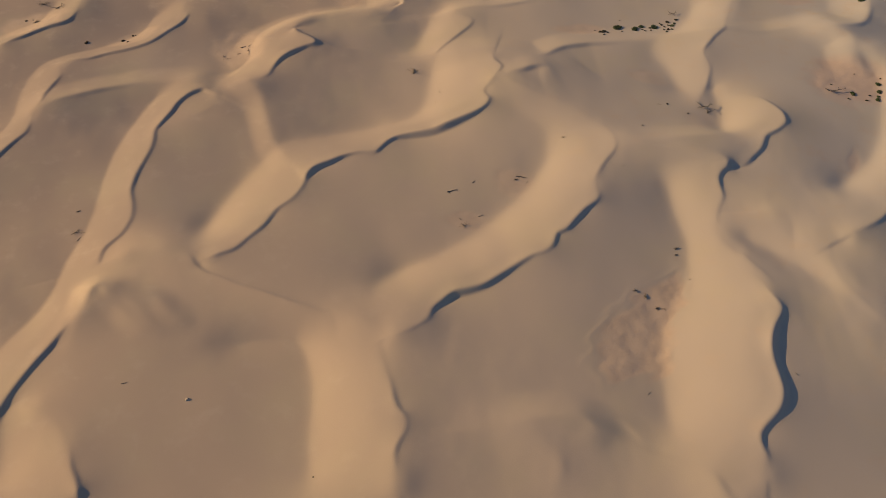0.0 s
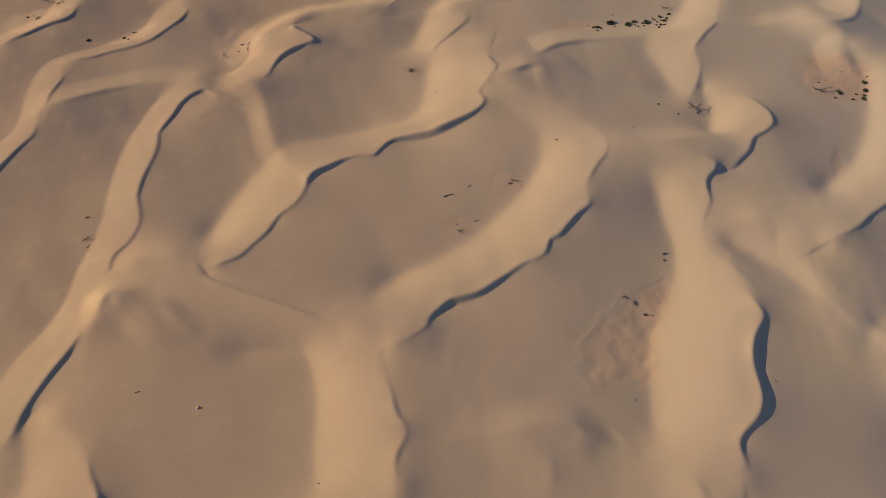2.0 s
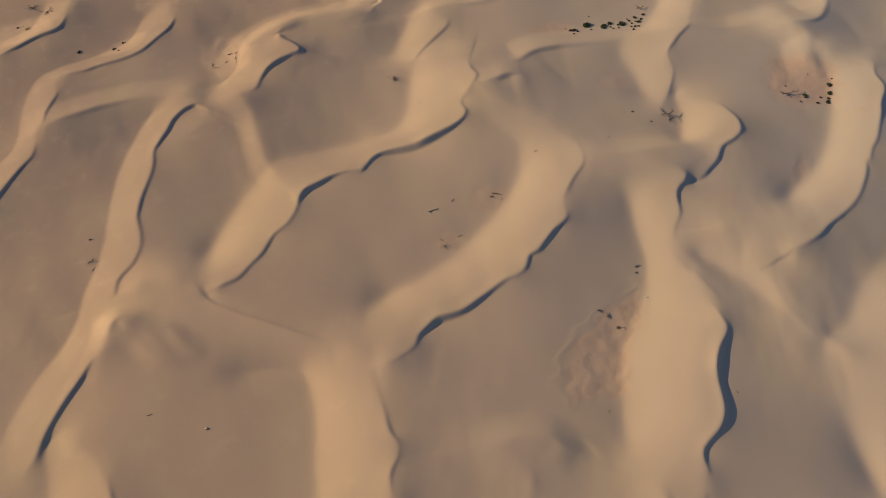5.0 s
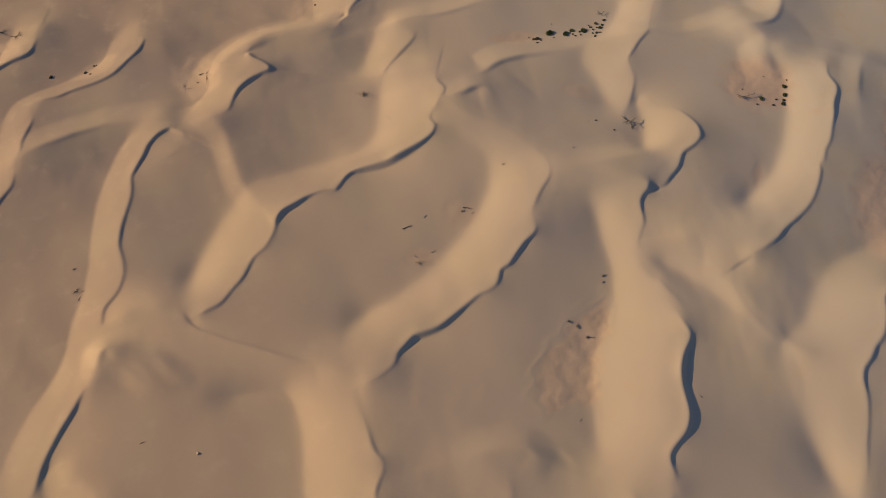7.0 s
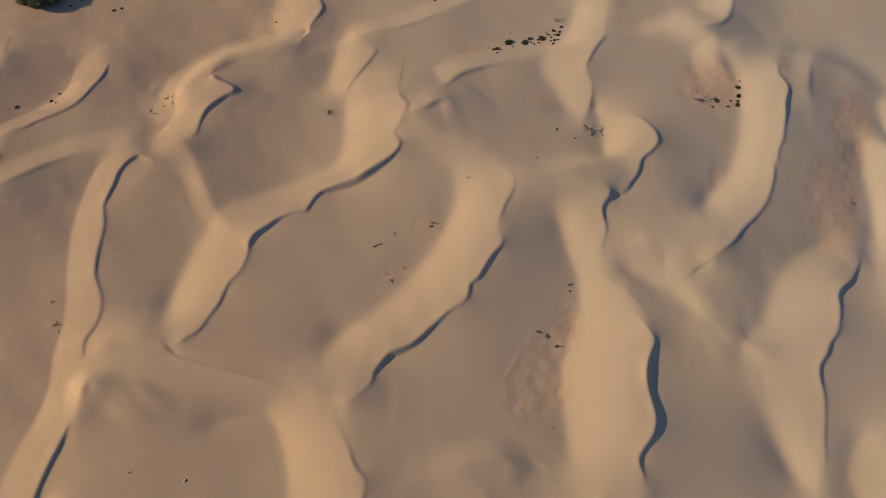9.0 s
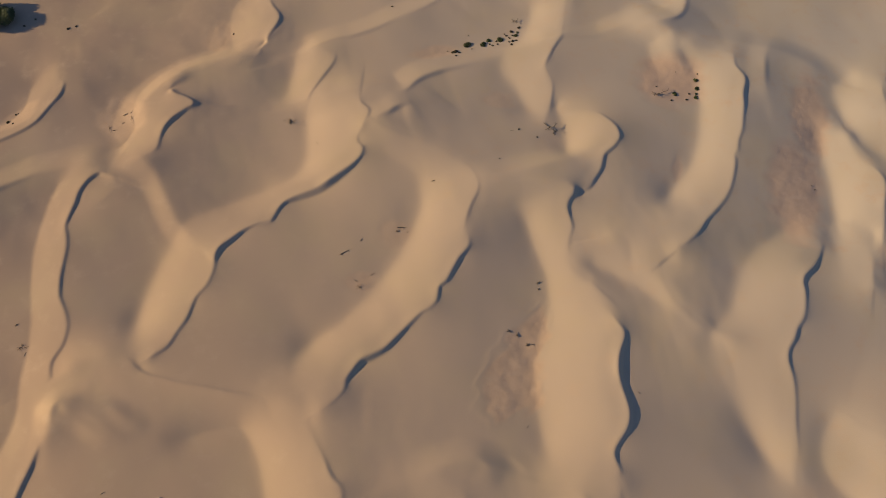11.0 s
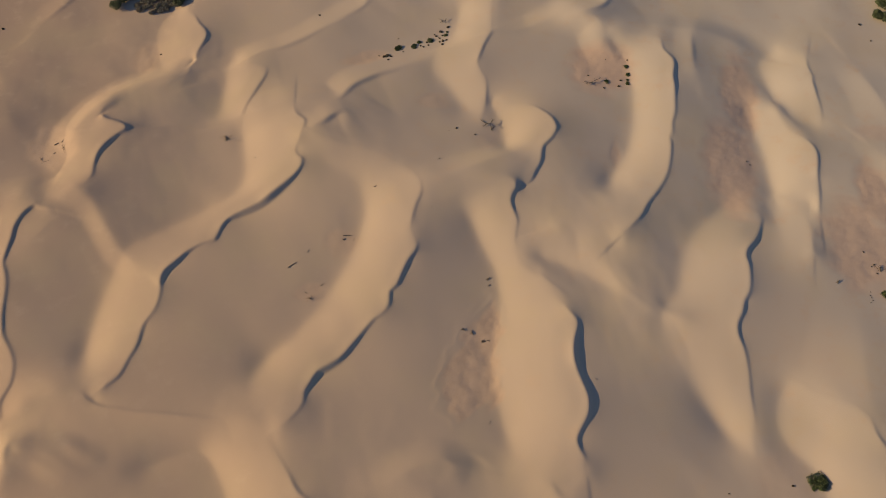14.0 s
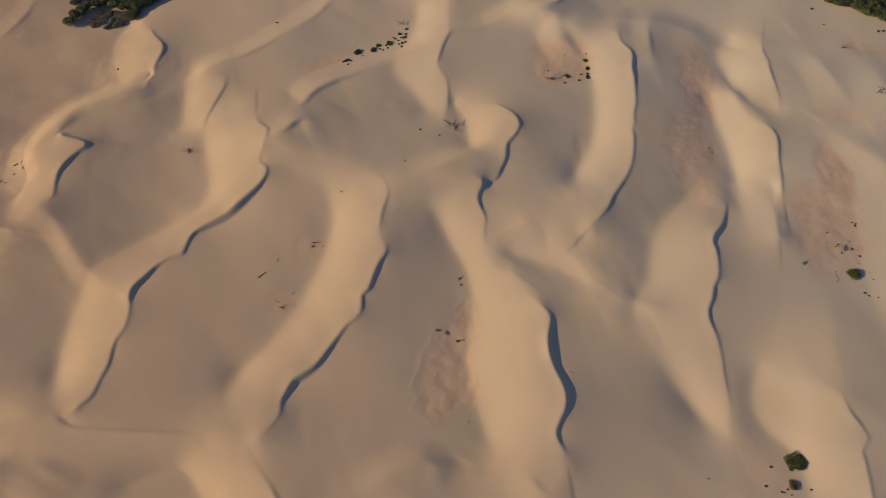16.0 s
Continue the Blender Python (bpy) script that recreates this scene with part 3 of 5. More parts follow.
spur(10, [
    (-31.1, 107.8, 0.86, 0.00, 3.6),
    (-29.9, 110.6, 0.86, 0.00, 3.6),
    (-27.6, 112.9, 0.86, 0.00, 3.6),
    (-24.6, 115.0, 0.86, 0.00, 3.6),
    (-20.7, 116.7, 0.86, 0.00, 3.6),
    (-15.9, 117.4, 0.86, 0.00, 3.6),
    (-12.6, 117.2, 0.86, 0.00, 3.6),
])  # far west link
spur(6, [
    (7.5, 98.9, 0.34, 0.00, 3.0),
    (9.1, 99.4, 0.34, 0.25, 3.0),
    (10.1, 100.0, 0.34, 0.44, 3.0),
    (11.1, 100.4, 0.34, 0.38, 3.0),
    (12.4, 100.4, 0.34, 0.00, 3.0),
])  # north chip
spur(4, [
    (-43.2, 54.9, 0.55, 0.00, 2.4),
    (-43.0, 56.0, 0.55, 0.16, 2.4),
    (-42.8, 57.0, 0.55, 0.19, 2.4),
    (-42.2, 57.7, 0.55, 0.10, 2.4),
    (-41.4, 57.9, 0.55, 0.00, 2.4),
])  # little hollow
spur(1.6, [
    (-42.5, 57.1, 0.29, 0.00, 1.7),
    (-41.3, 56.6, 0.29, 0.04, 1.7),
    (-38.9, 55.7, 0.29, 0.08, 1.7),
    (-37.0, 54.3, 0.29, 0.04, 1.7),
    (-35.9, 53.3, 0.29, 0.00, 1.7),
])  # ripple bank
spur(1.6, [
    (-42.0, 57.4, 0.31, 0.00, 1.8),
    (-39.9, 57.0, 0.31, 0.04, 1.8),
    (-37.1, 56.2, 0.31, 0.08, 1.8),
    (-35.2, 55.4, 0.31, 0.04, 1.8),
    (-33.9, 54.3, 0.31, 0.00, 1.8),
])  # ripple bank outer
spur(1.5, [
    (-42.4, 55.9, 0.27, 0.00, 1.6),
    (-40.7, 55.1, 0.27, 0.04, 1.6),
    (-39.0, 54.0, 0.27, 0.04, 1.6),
    (-37.8, 53.0, 0.27, 0.00, 1.6),
])  # ripple bank low
spur(9, [
    (58.3, 111.0, 1.03, 0.00, 6.0),
    (60.2, 111.3, 1.03, 0.14, 6.0),
    (62.2, 111.8, 1.03, 0.23, 6.0),
    (63.9, 113.2, 1.03, 0.15, 6.0),
    (65.3, 115.6, 1.03, 0.14, 6.0),
    (66.2, 117.8, 1.03, 0.09, 6.0),
    (67.2, 120.9, 1.03, 0.00, 6.0),
])  # far brink
spur(8, [
    (60.0, 102.8, 0.82, 0.00, 4.0),
    (59.8, 104.1, 0.82, 0.00, 4.0),
    (60.2, 106.5, 0.82, 0.00, 4.0),
    (60.0, 109.0, 0.82, 0.00, 4.0),
    (58.2, 110.7, 0.82, 0.00, 4.0),
    (55.7, 111.6, 0.82, 0.00, 4.0),
])  # far turn
spur(6, [
    (8.8, 31.8, 0.23, 0.00, 4.5),
    (9.3, 33.3, 0.23, 0.03, 4.5),
    (9.4, 34.4, 0.23, 0.05, 4.5),
    (9.1, 36.0, 0.23, 0.02, 4.5),
    (7.9, 37.5, 0.23, 0.00, 4.5),
])  # south mound
spur(2.5, [
    (10.3, 40.1, 0.14, 0.00, 3.0),
    (11.4, 39.8, 0.14, 0.04, 3.0),
    (12.3, 39.1, 0.14, 0.07, 3.0),
    (12.7, 38.3, 0.14, 0.03, 3.0),
    (12.7, 37.4, 0.14, 0.00, 3.0),
])  # bank chip
spur(5, [
    (14.6, 40.1, 0.10, 0.00, 5.0),
    (15.9, 39.3, 0.10, 0.07, 5.0),
    (16.8, 38.3, 0.10, 0.11, 5.0),
    (17.5, 37.1, 0.10, 0.00, 5.0),
])  # bank chip east
spur(5, [
    (36.2, 85.8, 0.32, 0.00, 4.0),
    (33.2, 85.2, 0.32, 0.00, 4.0),
    (28.9, 83.9, 0.32, 0.00, 4.0),
    (25.5, 83.0, 0.32, 0.00, 4.0),
    (21.7, 82.3, 0.32, 0.00, 4.0),
])  # basin line
spur(7, [
    (25.9, 29.5, 0.29, 0.00, 5.0),
    (25.1, 30.6, 0.29, 0.05, 5.0),
    (24.5, 31.7, 0.29, 0.14, 5.0),
    (24.2, 32.7, 0.29, 0.07, 5.0),
    (23.4, 33.7, 0.29, 0.00, 5.0),
])  # south west of east ridge
spur(10, [
    (-1.1, 105.7, 0.45, 0.00, 3.2),
    (-7.9, 106.0, 0.42, 0.06, 3.2),
    (-14.9, 107.1, 0.41, 0.06, 3.2),
    (-18.3, 107.2, 0.42, 0.12, 3.2),
    (-21.3, 108.2, 0.45, 0.09, 3.2),
])  # north link
spur(10, [
    (-4.8, 116.2, 0.44, 0.00, 3.2),
    (2.6, 118.3, 0.50, 0.06, 3.2),
    (5.6, 118.5, 0.55, 0.18, 3.5),
    (9.8, 119.5, 0.57, 0.15, 3.8),
    (15.5, 121.7, 0.58, 0.00, 3.9),
    (21.4, 124.5, 0.58, 0.12, 3.8),
    (23.5, 126.4, 0.57, 0.12, 3.7),
    (28.3, 128.6, 0.56, 0.00, 3.6),
])  # north ridge
spur(10, [
    (87.1, 36.3, 0.76, 0.00, 6.6),
    (91.8, 45.6, 0.76, 0.00, 8.2),
    (95.1, 53.1, 0.74, 0.00, 8.1),
    (96.7, 60.5, 0.67, 0.00, 5.3),
    (93.7, 67.7, 0.40, 0.00, 3.2),
])  # edge dune
spur(10, [
    (36.9, 110.9, 0.38, 0.00, 3.2),
    (41.1, 110.8, 0.40, 0.09, 3.2),
    (46.1, 110.3, 0.42, 0.06, 3.2),
    (50.7, 111.3, 0.44, 0.00, 3.2),
    (55.3, 113.2, 0.44, 0.00, 3.2),
])  # far link
spur(10, [
    (61.8, 106.5, 0.37, 0.00, 3.2),
    (68.0, 105.7, 0.37, 0.00, 3.2),
    (73.6, 103.4, 0.37, 0.00, 3.2),
    (78.5, 101.0, 0.37, 0.00, 3.2),
    (82.5, 96.9, 0.37, 0.00, 3.2),
])  # far crest
spur(8, [
    (-38.4, 90.1, 0.16, 0.00, 3.2),
    (-36.4, 91.4, 0.18, 0.06, 3.2),
    (-34.6, 93.0, 0.16, 0.00, 3.2),
])  # west chip
spur(10, [
    (4.4, 38.9, 0.39, 0.00, 3.2),
    (10.2, 39.7, 0.41, 0.03, 3.2),
    (12.9, 38.5, 0.39, 0.03, 3.2),
])  # south bank
spur(10, [
    (-32.5, 138.6, 0.34, 0.06, 3.2),
    (-29.7, 141.0, 0.36, 0.15, 3.2),
    (-27.7, 143.2, 0.37, 0.15, 3.2),
    (-26.0, 146.0, 0.37, 0.00, 3.2),
])  # top west chip
spur(10, [
    (99.0, 75.7, 0.41, 0.00, 5.3),
    (99.3, 81.6, 0.47, 0.05, 4.7),
    (98.9, 86.1, 0.34, 0.00, 3.8),
])  # outer north east
spur(10, [
    (103.5, 66.5, 0.43, 0.00, 7.2),
    (105.8, 71.3, 0.51, 0.06, 7.7),
    (106.7, 77.6, 0.52, 0.00, 4.5),
])  # east corner
spur(10, [
    (21.1, 84.7, 0.34, 0.00, 3.2),
    (25.6, 83.8, 0.39, 0.00, 3.2),
    (30.9, 84.3, 0.40, 0.00, 3.2),
    (36.5, 85.4, 0.38, 0.00, 3.2),
])  # hook step
spur(10, [
    (-39.8, 114.7, 0.25, 0.00, 3.2),
    (-40.5, 117.0, 0.28, 0.00, 3.2),
    (-40.8, 119.1, 0.25, 0.00, 3.2),
])  # knob dune
spur(5, [
    (30.1, 97.1, 0.15, 0.00, 3.2),
    (21.3, 98.6, 0.17, 0.00, 3.2),
    (14.4, 99.4, 0.17, 0.00, 3.2),
    (7.7, 100.2, 0.15, 0.00, 3.2),
])  # thin bar

PANS = []
NEAR_FLAT = ((25.6, 61.7), (22.8, 59.7), (19.9, 57.6), (17.8, 55.0), (15.8, 53.0), (14.1, 49.8), (13.4, 46.6), (14.3, 45.3),
             (15.7, 44.2), (18.0, 44.7), (22.0, 45.8), (23.0, 48.9), (24.0, 52.9), (26.0, 57.0))


def pan(x, y, length, width, turn, hardness):
    """A hard reddish clay pan between the dunes: its centre, half length and width, turn in degrees, and how bare it lies."""
    PANS.append((x, y, length, width, turn, hardness))


pan(-67.6, 115.0, 5.5, 2.2, 38, 0.9)
pan(-51.5, 111.7, 4.5, 1.3, 38, 0.6)
pan(-33.6, 106.7, 3.0, 1.8, 40, 0.5)
pan(57.1, 99.1, 5.8, 5.5, -20, 1)
pan(69.3, 73.9, 4.3, 10.2, -20, 0.9)
pan(77.3, 87.3, 3.0, 8.8, -20, 0.9)
pan(80.6, 54.3, 5.2, 8.5, -20, 0.9)
pan(87.9, 62.0, 2.8, 6.4, -20, 0.9)
pan(-34.7, 109.3, 3.3, 4.4, -20, 0.9)
pan(-17.5, 123.8, 2.4, 3.9, -20, 0.8)
pan(27.6, 99.8, 2.7, 1.8, -20, 0.5)
pan(18.9, 112.6, 3.8, 1.5, 5, 0.75)
pan(96.2, 72.4, 5.8, 1.9, -20, 0.5)
pan(108.4, 84.5, 4.5, 2.0, -20, 0.5)
pan(0.6, 69.6, 2.6, 1.7, -20, 0.3)
pan(6.7, 76.4, 2.2, 2.4, -20, 0.4)
pan(53.6, 25.0, 4.0, 4.7, -20, 0.35)
pan(33.4, 89.3, 2.1, 2.0, -20, 0.25)
pan(52.5, 81.1, 0.9, 2.4, -20, 0.6)
pan(-68.6, 115.5, 5.3, 2.9, 26, 0.9)
pan(-32.5, 107.9, 2.9, 2.5, -1, 0.6)
pan(-51.3, 111.1, 3.1, 1.5, 25, 0.6)
pan(54.6, 121.4, 3.7, 1.9, -1, 0.6)
pan(6.7, 77.4, 2.5, 2.1, -1, 0.55)
pan(-0.0, 70.1, 2.2, 1.3, -1, 0.7)
pan(-33.2, 106.5, 3.6, 2.5, 31, 0.7)



def axis(low, high, step, reach):
    """Even steps from low to high, then ever wider ones out to the horizon."""
    inner = np.arange(low, high + step, step)
    outer, gap = [], step
    while sum(outer) < reach:
        gap *= 1.13
        outer.append(gap)
    outer = np.cumsum(outer)
    return np.concatenate([low - outer[::-1], inner, inner[-1] + outer])


def spline(rows, spacing=0.7):
    """A smooth line through the rows, with all their values."""
    p = np.vstack([2 * rows[0] - rows[1], rows, 2 * rows[-1] - rows[-2]])
    out = []
    for i in range(1, len(p) - 2):
        count = max(2, int(np.hypot(*(p[i + 1] - p[i])[:2]) / spacing))
        u = np.linspace(0, 1, count, endpoint=False)[:, None]
        a, b, c, d = p[i - 1], p[i], p[i + 1], p[i + 2]
        smooth = 0.5 * (2 * b + (c - a) * u + (2 * a - 5 * b + 4 * c - d) * u**2 + (3 * b - a - 3 * c + d) * u**3)
        straight = b + (c - b) * u
        out.append(np.hstack([smooth[:, :2], straight[:, 2:]]))
    line = np.vstack(out + [rows[-1:]])
    for column, width in ((2, 7), (3, 3), (4, 9)):
        if column < line.shape[1]:
            line[:, column] = running_mean(line[:, column], width)
    return line


def running_mean(values, width):
    return np.convolve(np.pad(values, width // 2, mode="edge"), np.ones(width) / width, "valid")


def tapered(rows):
    """The rows with both ends run out into the ground."""
    ends = []
    for last, before in ((rows[0], rows[1]), (rows[-1], rows[-2])):
        step = (last - before)[:2]
        far = last.copy()
        far[:2] += step / np.hypot(*step) * (1.5 + 2.5 * last[2])
        far[2:4] = 0
        ends.append(far)
    return np.vstack([ends[0], rows, ends[1]])


def section(s, h, w, lee, slip):
    """The height of a bank at the distance s from its crest, lee side positive."""
    soft = np.minimum(0.4 + 0.8 * np.exp(-slip / 0.06), 0.2 * w)
    r = np.sqrt(s * s + soft * soft) - soft
    rise = h * np.clip(1 - r / w, 0, 1) ** 1.3
    tail = np.maximum(h - slip, 0) * np.clip(1 - r / lee, 0, 1) ** 1.5
    return np.where(s < 0, rise, np.maximum(tail, h - 0.62 * s))


def wedge(s, h, slip, w):
    """What a dune has over a straight slope: a bulging windward flank, a sharp brink, and the steep slip face below it."""
    u = np.clip(-s / np.maximum(w, 1), 0, 1)
    return np.where(s < 0, slip * (1 - u) + 0.4 * h * u * (1 - u), np.clip(slip - 0.62 * s, 0, None))


def blurred(z, sigma):
    """z smoothed over sigma grid steps."""
    reach = int(3 * sigma)
    taps = np.exp(-0.5 * (np.arange(-reach, reach + 1) / sigma) ** 2)
    taps /= taps.sum()
    for side in (0, 1):
        padded = np.pad(z, [(reach, reach) if k == side else (0, 0) for k in (0, 1)], mode="edge")
        count = z.shape[side]
        z = sum(tap * (padded[i:i + count] if side == 0 else padded[:, i:i + count]) for i, tap in enumerate(taps))
    return z


def wave(x, y):
    """Low swells of the bare ground."""
    return (0.06 * np.sin(0.21 * x + 0.13 * y + 1.0 + np.sin(0.09 * y)) + 0.05 * np.sin(0.33 * x - 0.17 * y + 2.0 * np.sin(0.05 * x + 0.5))
            + 0.02 * np.sin(0.8 * x + 0.37 * y + 1.5 * np.sin(0.21 * y)))


def drifted(seed):
    """Uneven wind-worked relief, in metres: soft bars across the wind, at three sizes, gathered in patches."""
    c = np.random.default_rng(seed)
    total = np.zeros(XX.shape)
    for along, across, size in ((30, 20, 0.05), (9, 6, 0.010), (3.4, 2.4, 0.0035)):
        field = c.normal(size=XX.shape)
        reach_x, reach_y = int(3 * across), int(3 * along)
        for side, sigma, reach in ((0, across, reach_x), (1, along, reach_y)):
            taps = np.exp(-0.5 * (np.arange(-reach, reach + 1) / sigma) ** 2)
            taps = np.fft.rfft(taps, field.shape[side])
            shape = (-1, 1) if side == 0 else (1, -1)
            field = np.fft.irfft(np.fft.rfft(field, axis=side) * taps.reshape(shape), field.shape[side], axis=side)
        patch = c.normal(size=XX.shape)
        for side in (0, 1):
            taps = np.exp(-0.5 * (np.arange(-120, 121) / 40.0) ** 2)
            taps = np.fft.rfft(taps, patch.shape[side])
            shape = (-1, 1) if side == 0 else (1, -1)
            patch = np.fft.irfft(np.fft.rfft(patch, axis=side) * taps.reshape(shape), patch.shape[side], axis=side)
        total += size * field / field.std() * np.clip(0.55 + 0.5 * patch / patch.std(), 0.12, 1.6)
    return total


def crust_relief(seed):
    """The broken surface of the clay pans, in metres: hollows and scabs of half a metre and less."""
    c = np.random.default_rng(seed)
    total = np.zeros(XX.shape)
    for size, height in ((3.2, 0.012), (1.5, 0.008)):
        field = blurred(c.normal(size=XX.shape), size)
        field = field / field.std()
        total += height * np.sign(field) * np.abs(field) ** 0.7
    return total


def near_flat():
    """The large bare flat beside the east ridge: how bare each spot lies, and the low bank of sand along its western edge."""
    corner = np.array(NEAR_FLAT)
    way = np.roll(corner, -1, 0) - corner
    best, inside = np.full(XX.shape, 1e9), np.zeros(XX.shape, bool)
    for a, d in zip(corner, way):
        u = np.clip(((XX - a[0]) * d[0] + (YY - a[1]) * d[1]) / (d @ d), 0, 1)
        best = np.minimum(best, np.hypot(XX - a[0] - u * d[0], YY - a[1] - u * d[1]))
        cross = (a[1] > YY) != (a[1] + d[1] > YY)
        inside ^= cross & (XX < a[0] + d[0] * (YY - a[1]) / (d[1] if d[1] else 1))
    ragged = 0.35 * np.sin(1.3 * XX + 2 * np.sin(0.9 * YY)) + 0.25 * np.sin(2.6 * YY - 1.7 * XX)
    inner = np.where(inside, best, -best) + ragged
    west = np.clip((YY - 42) / 3, 0, 1) * np.clip((0.78 * (YY - 44) + 17 - XX) / 2, 0, 1)
    return np.clip(inner / 0.9, 0, 1), west * np.exp(-((inner + 0.3) / 0.55) ** 2)


GX, GY = axis(-84.0, 126.0, 0.2, 3500), axis(4.0, 152.0, 0.2, 3500)
LOW_X, LOW_Y, STEP = -84.0, 4.0, 0.2
COUNT_X, COUNT_Y = 1051, 741
FIRST_X, FIRST_Y = np.searchsorted(GX, LOW_X - 0.01), np.searchsorted(GY, LOW_Y - 0.01)
XX, YY = np.meshgrid(GX, GY, indexing="ij")


def around(line, reach):
    """For the grid round a crest line: its slices, the signed distance (lee positive), and the line's values at the nearest point."""
    i0, i1 = np.searchsorted(GX, (line[:, 0].min() - reach, line[:, 0].max() + reach))
    j0, j1 = np.searchsorted(GY, (line[:, 1].min() - reach, line[:, 1].max() + reach))
    x, y = XX[i0:i1, j0:j1], YY[i0:i1, j0:j1]
    best = np.full(x.shape, 1e9)
    vals = np.zeros(x.shape + (4,))
    step = np.diff(line[:, :2], axis=0)
    normal = np.column_stack([step[:, 1], -step[:, 0]]) / np.hypot(step[:, 0], step[:, 1])[:, None]
    corner = np.vstack([normal[:1], normal[:-1] + normal[1:], normal[-1:]])
    corner /= np.hypot(corner[:, 0], corner[:, 1])[:, None]
    for a, b, na, nb in zip(line[:-1], line[1:], corner[:-1], corner[1:]):
        m0, m1 = np.searchsorted(GX[i0:i1], (min(a[0], b[0]) - reach, max(a[0], b[0]) + reach))
        n0, n1 = np.searchsorted(GY[j0:j1], (min(a[1], b[1]) - reach, max(a[1], b[1]) + reach))
        d = b[:2] - a[:2]
        px, py = x[m0:m1, n0:n1] - a[0], y[m0:m1, n0:n1] - a[1]
        u = np.clip((px * d[0] + py * d[1]) / (d @ d + 1e-12), 0, 1)
        qx, qy = px - u * d[0], py - u * d[1]
        dist = qx * qx + qy * qy
        part_best = best[m0:m1, n0:n1]
        near = dist < part_best
        side = np.where(qx * (na[0] + (nb[0] - na[0]) * u) + qy * (na[1] + (nb[1] - na[1]) * u) < 0, -1.0, 1.0)
        part_best[near] = dist[near]
        v = vals[m0:m1, n0:n1]
        v[near, 0] = (side * np.sqrt(dist))[near]
        for k in range(3):
            v[near, k + 1] = (a[k + 2] + (b[k + 2] - a[k + 2]) * u)[near]
    return (slice(i0, i1), slice(j0, j1)), best < reach * reach, vals


def inside_of(points):
    """The cells of the even part of the grid that points fall into."""
    i, j = np.rint((points[:, 0] - LOW_X) / STEP).astype(int), np.rint((points[:, 1] - LOW_Y) / STEP).astype(int)
    keep = (i > 0) & (j > 0) & (i < COUNT_X - 1) & (j < COUNT_Y - 1)
    return i[keep], j[keep], keep


def traced(rows, gap=0.08):
    """The rows, evenly and closely spaced."""
    along = np.concatenate([[0], np.cumsum(np.hypot(*np.diff(rows[:, :2], axis=0).T))])
    at = np.linspace(0, along[-1], int(along[-1] / gap) + 2)
    return np.column_stack([np.interp(at, along, rows[:, k]) for k in range(rows.shape[1])])


def stretched(known, value):
    """A surface like a stretched skin that passes through the known cells: solved coarse to fine."""
    levels = [(known, value)]
    while len(levels) < 6:
        k, v = levels[-1]
        k, v = (np.pad(a, ((0, a.shape[0] % 2), (0, a.shape[1] % 2))) for a in (k, v))
        parts = [(k[a::2, b::2], v[a::2, b::2]) for a in (0, 1) for b in (0, 1)]
        count = sum(p.astype(float) for p, _ in parts)
        levels.append((count > 0, sum(np.where(p, q, 0) for p, q in parts) / np.maximum(count, 1)))
    z = np.zeros(levels[-1][0].shape)
    for n, (k, v) in zip((300, 150, 120, 100, 80, 60), reversed(levels)):
        z = np.repeat(np.repeat(z, 2, 0), 2, 1)[:k.shape[0], :k.shape[1]] if z.shape != k.shape else z
        for _ in range(n):
            p = np.pad(z, 1)
            z = np.where(k, v, 0.25 * (p[:-2, 1:-1] + p[2:, 1:-1] + p[1:-1, :-2] + p[1:-1, 2:]))
    return z


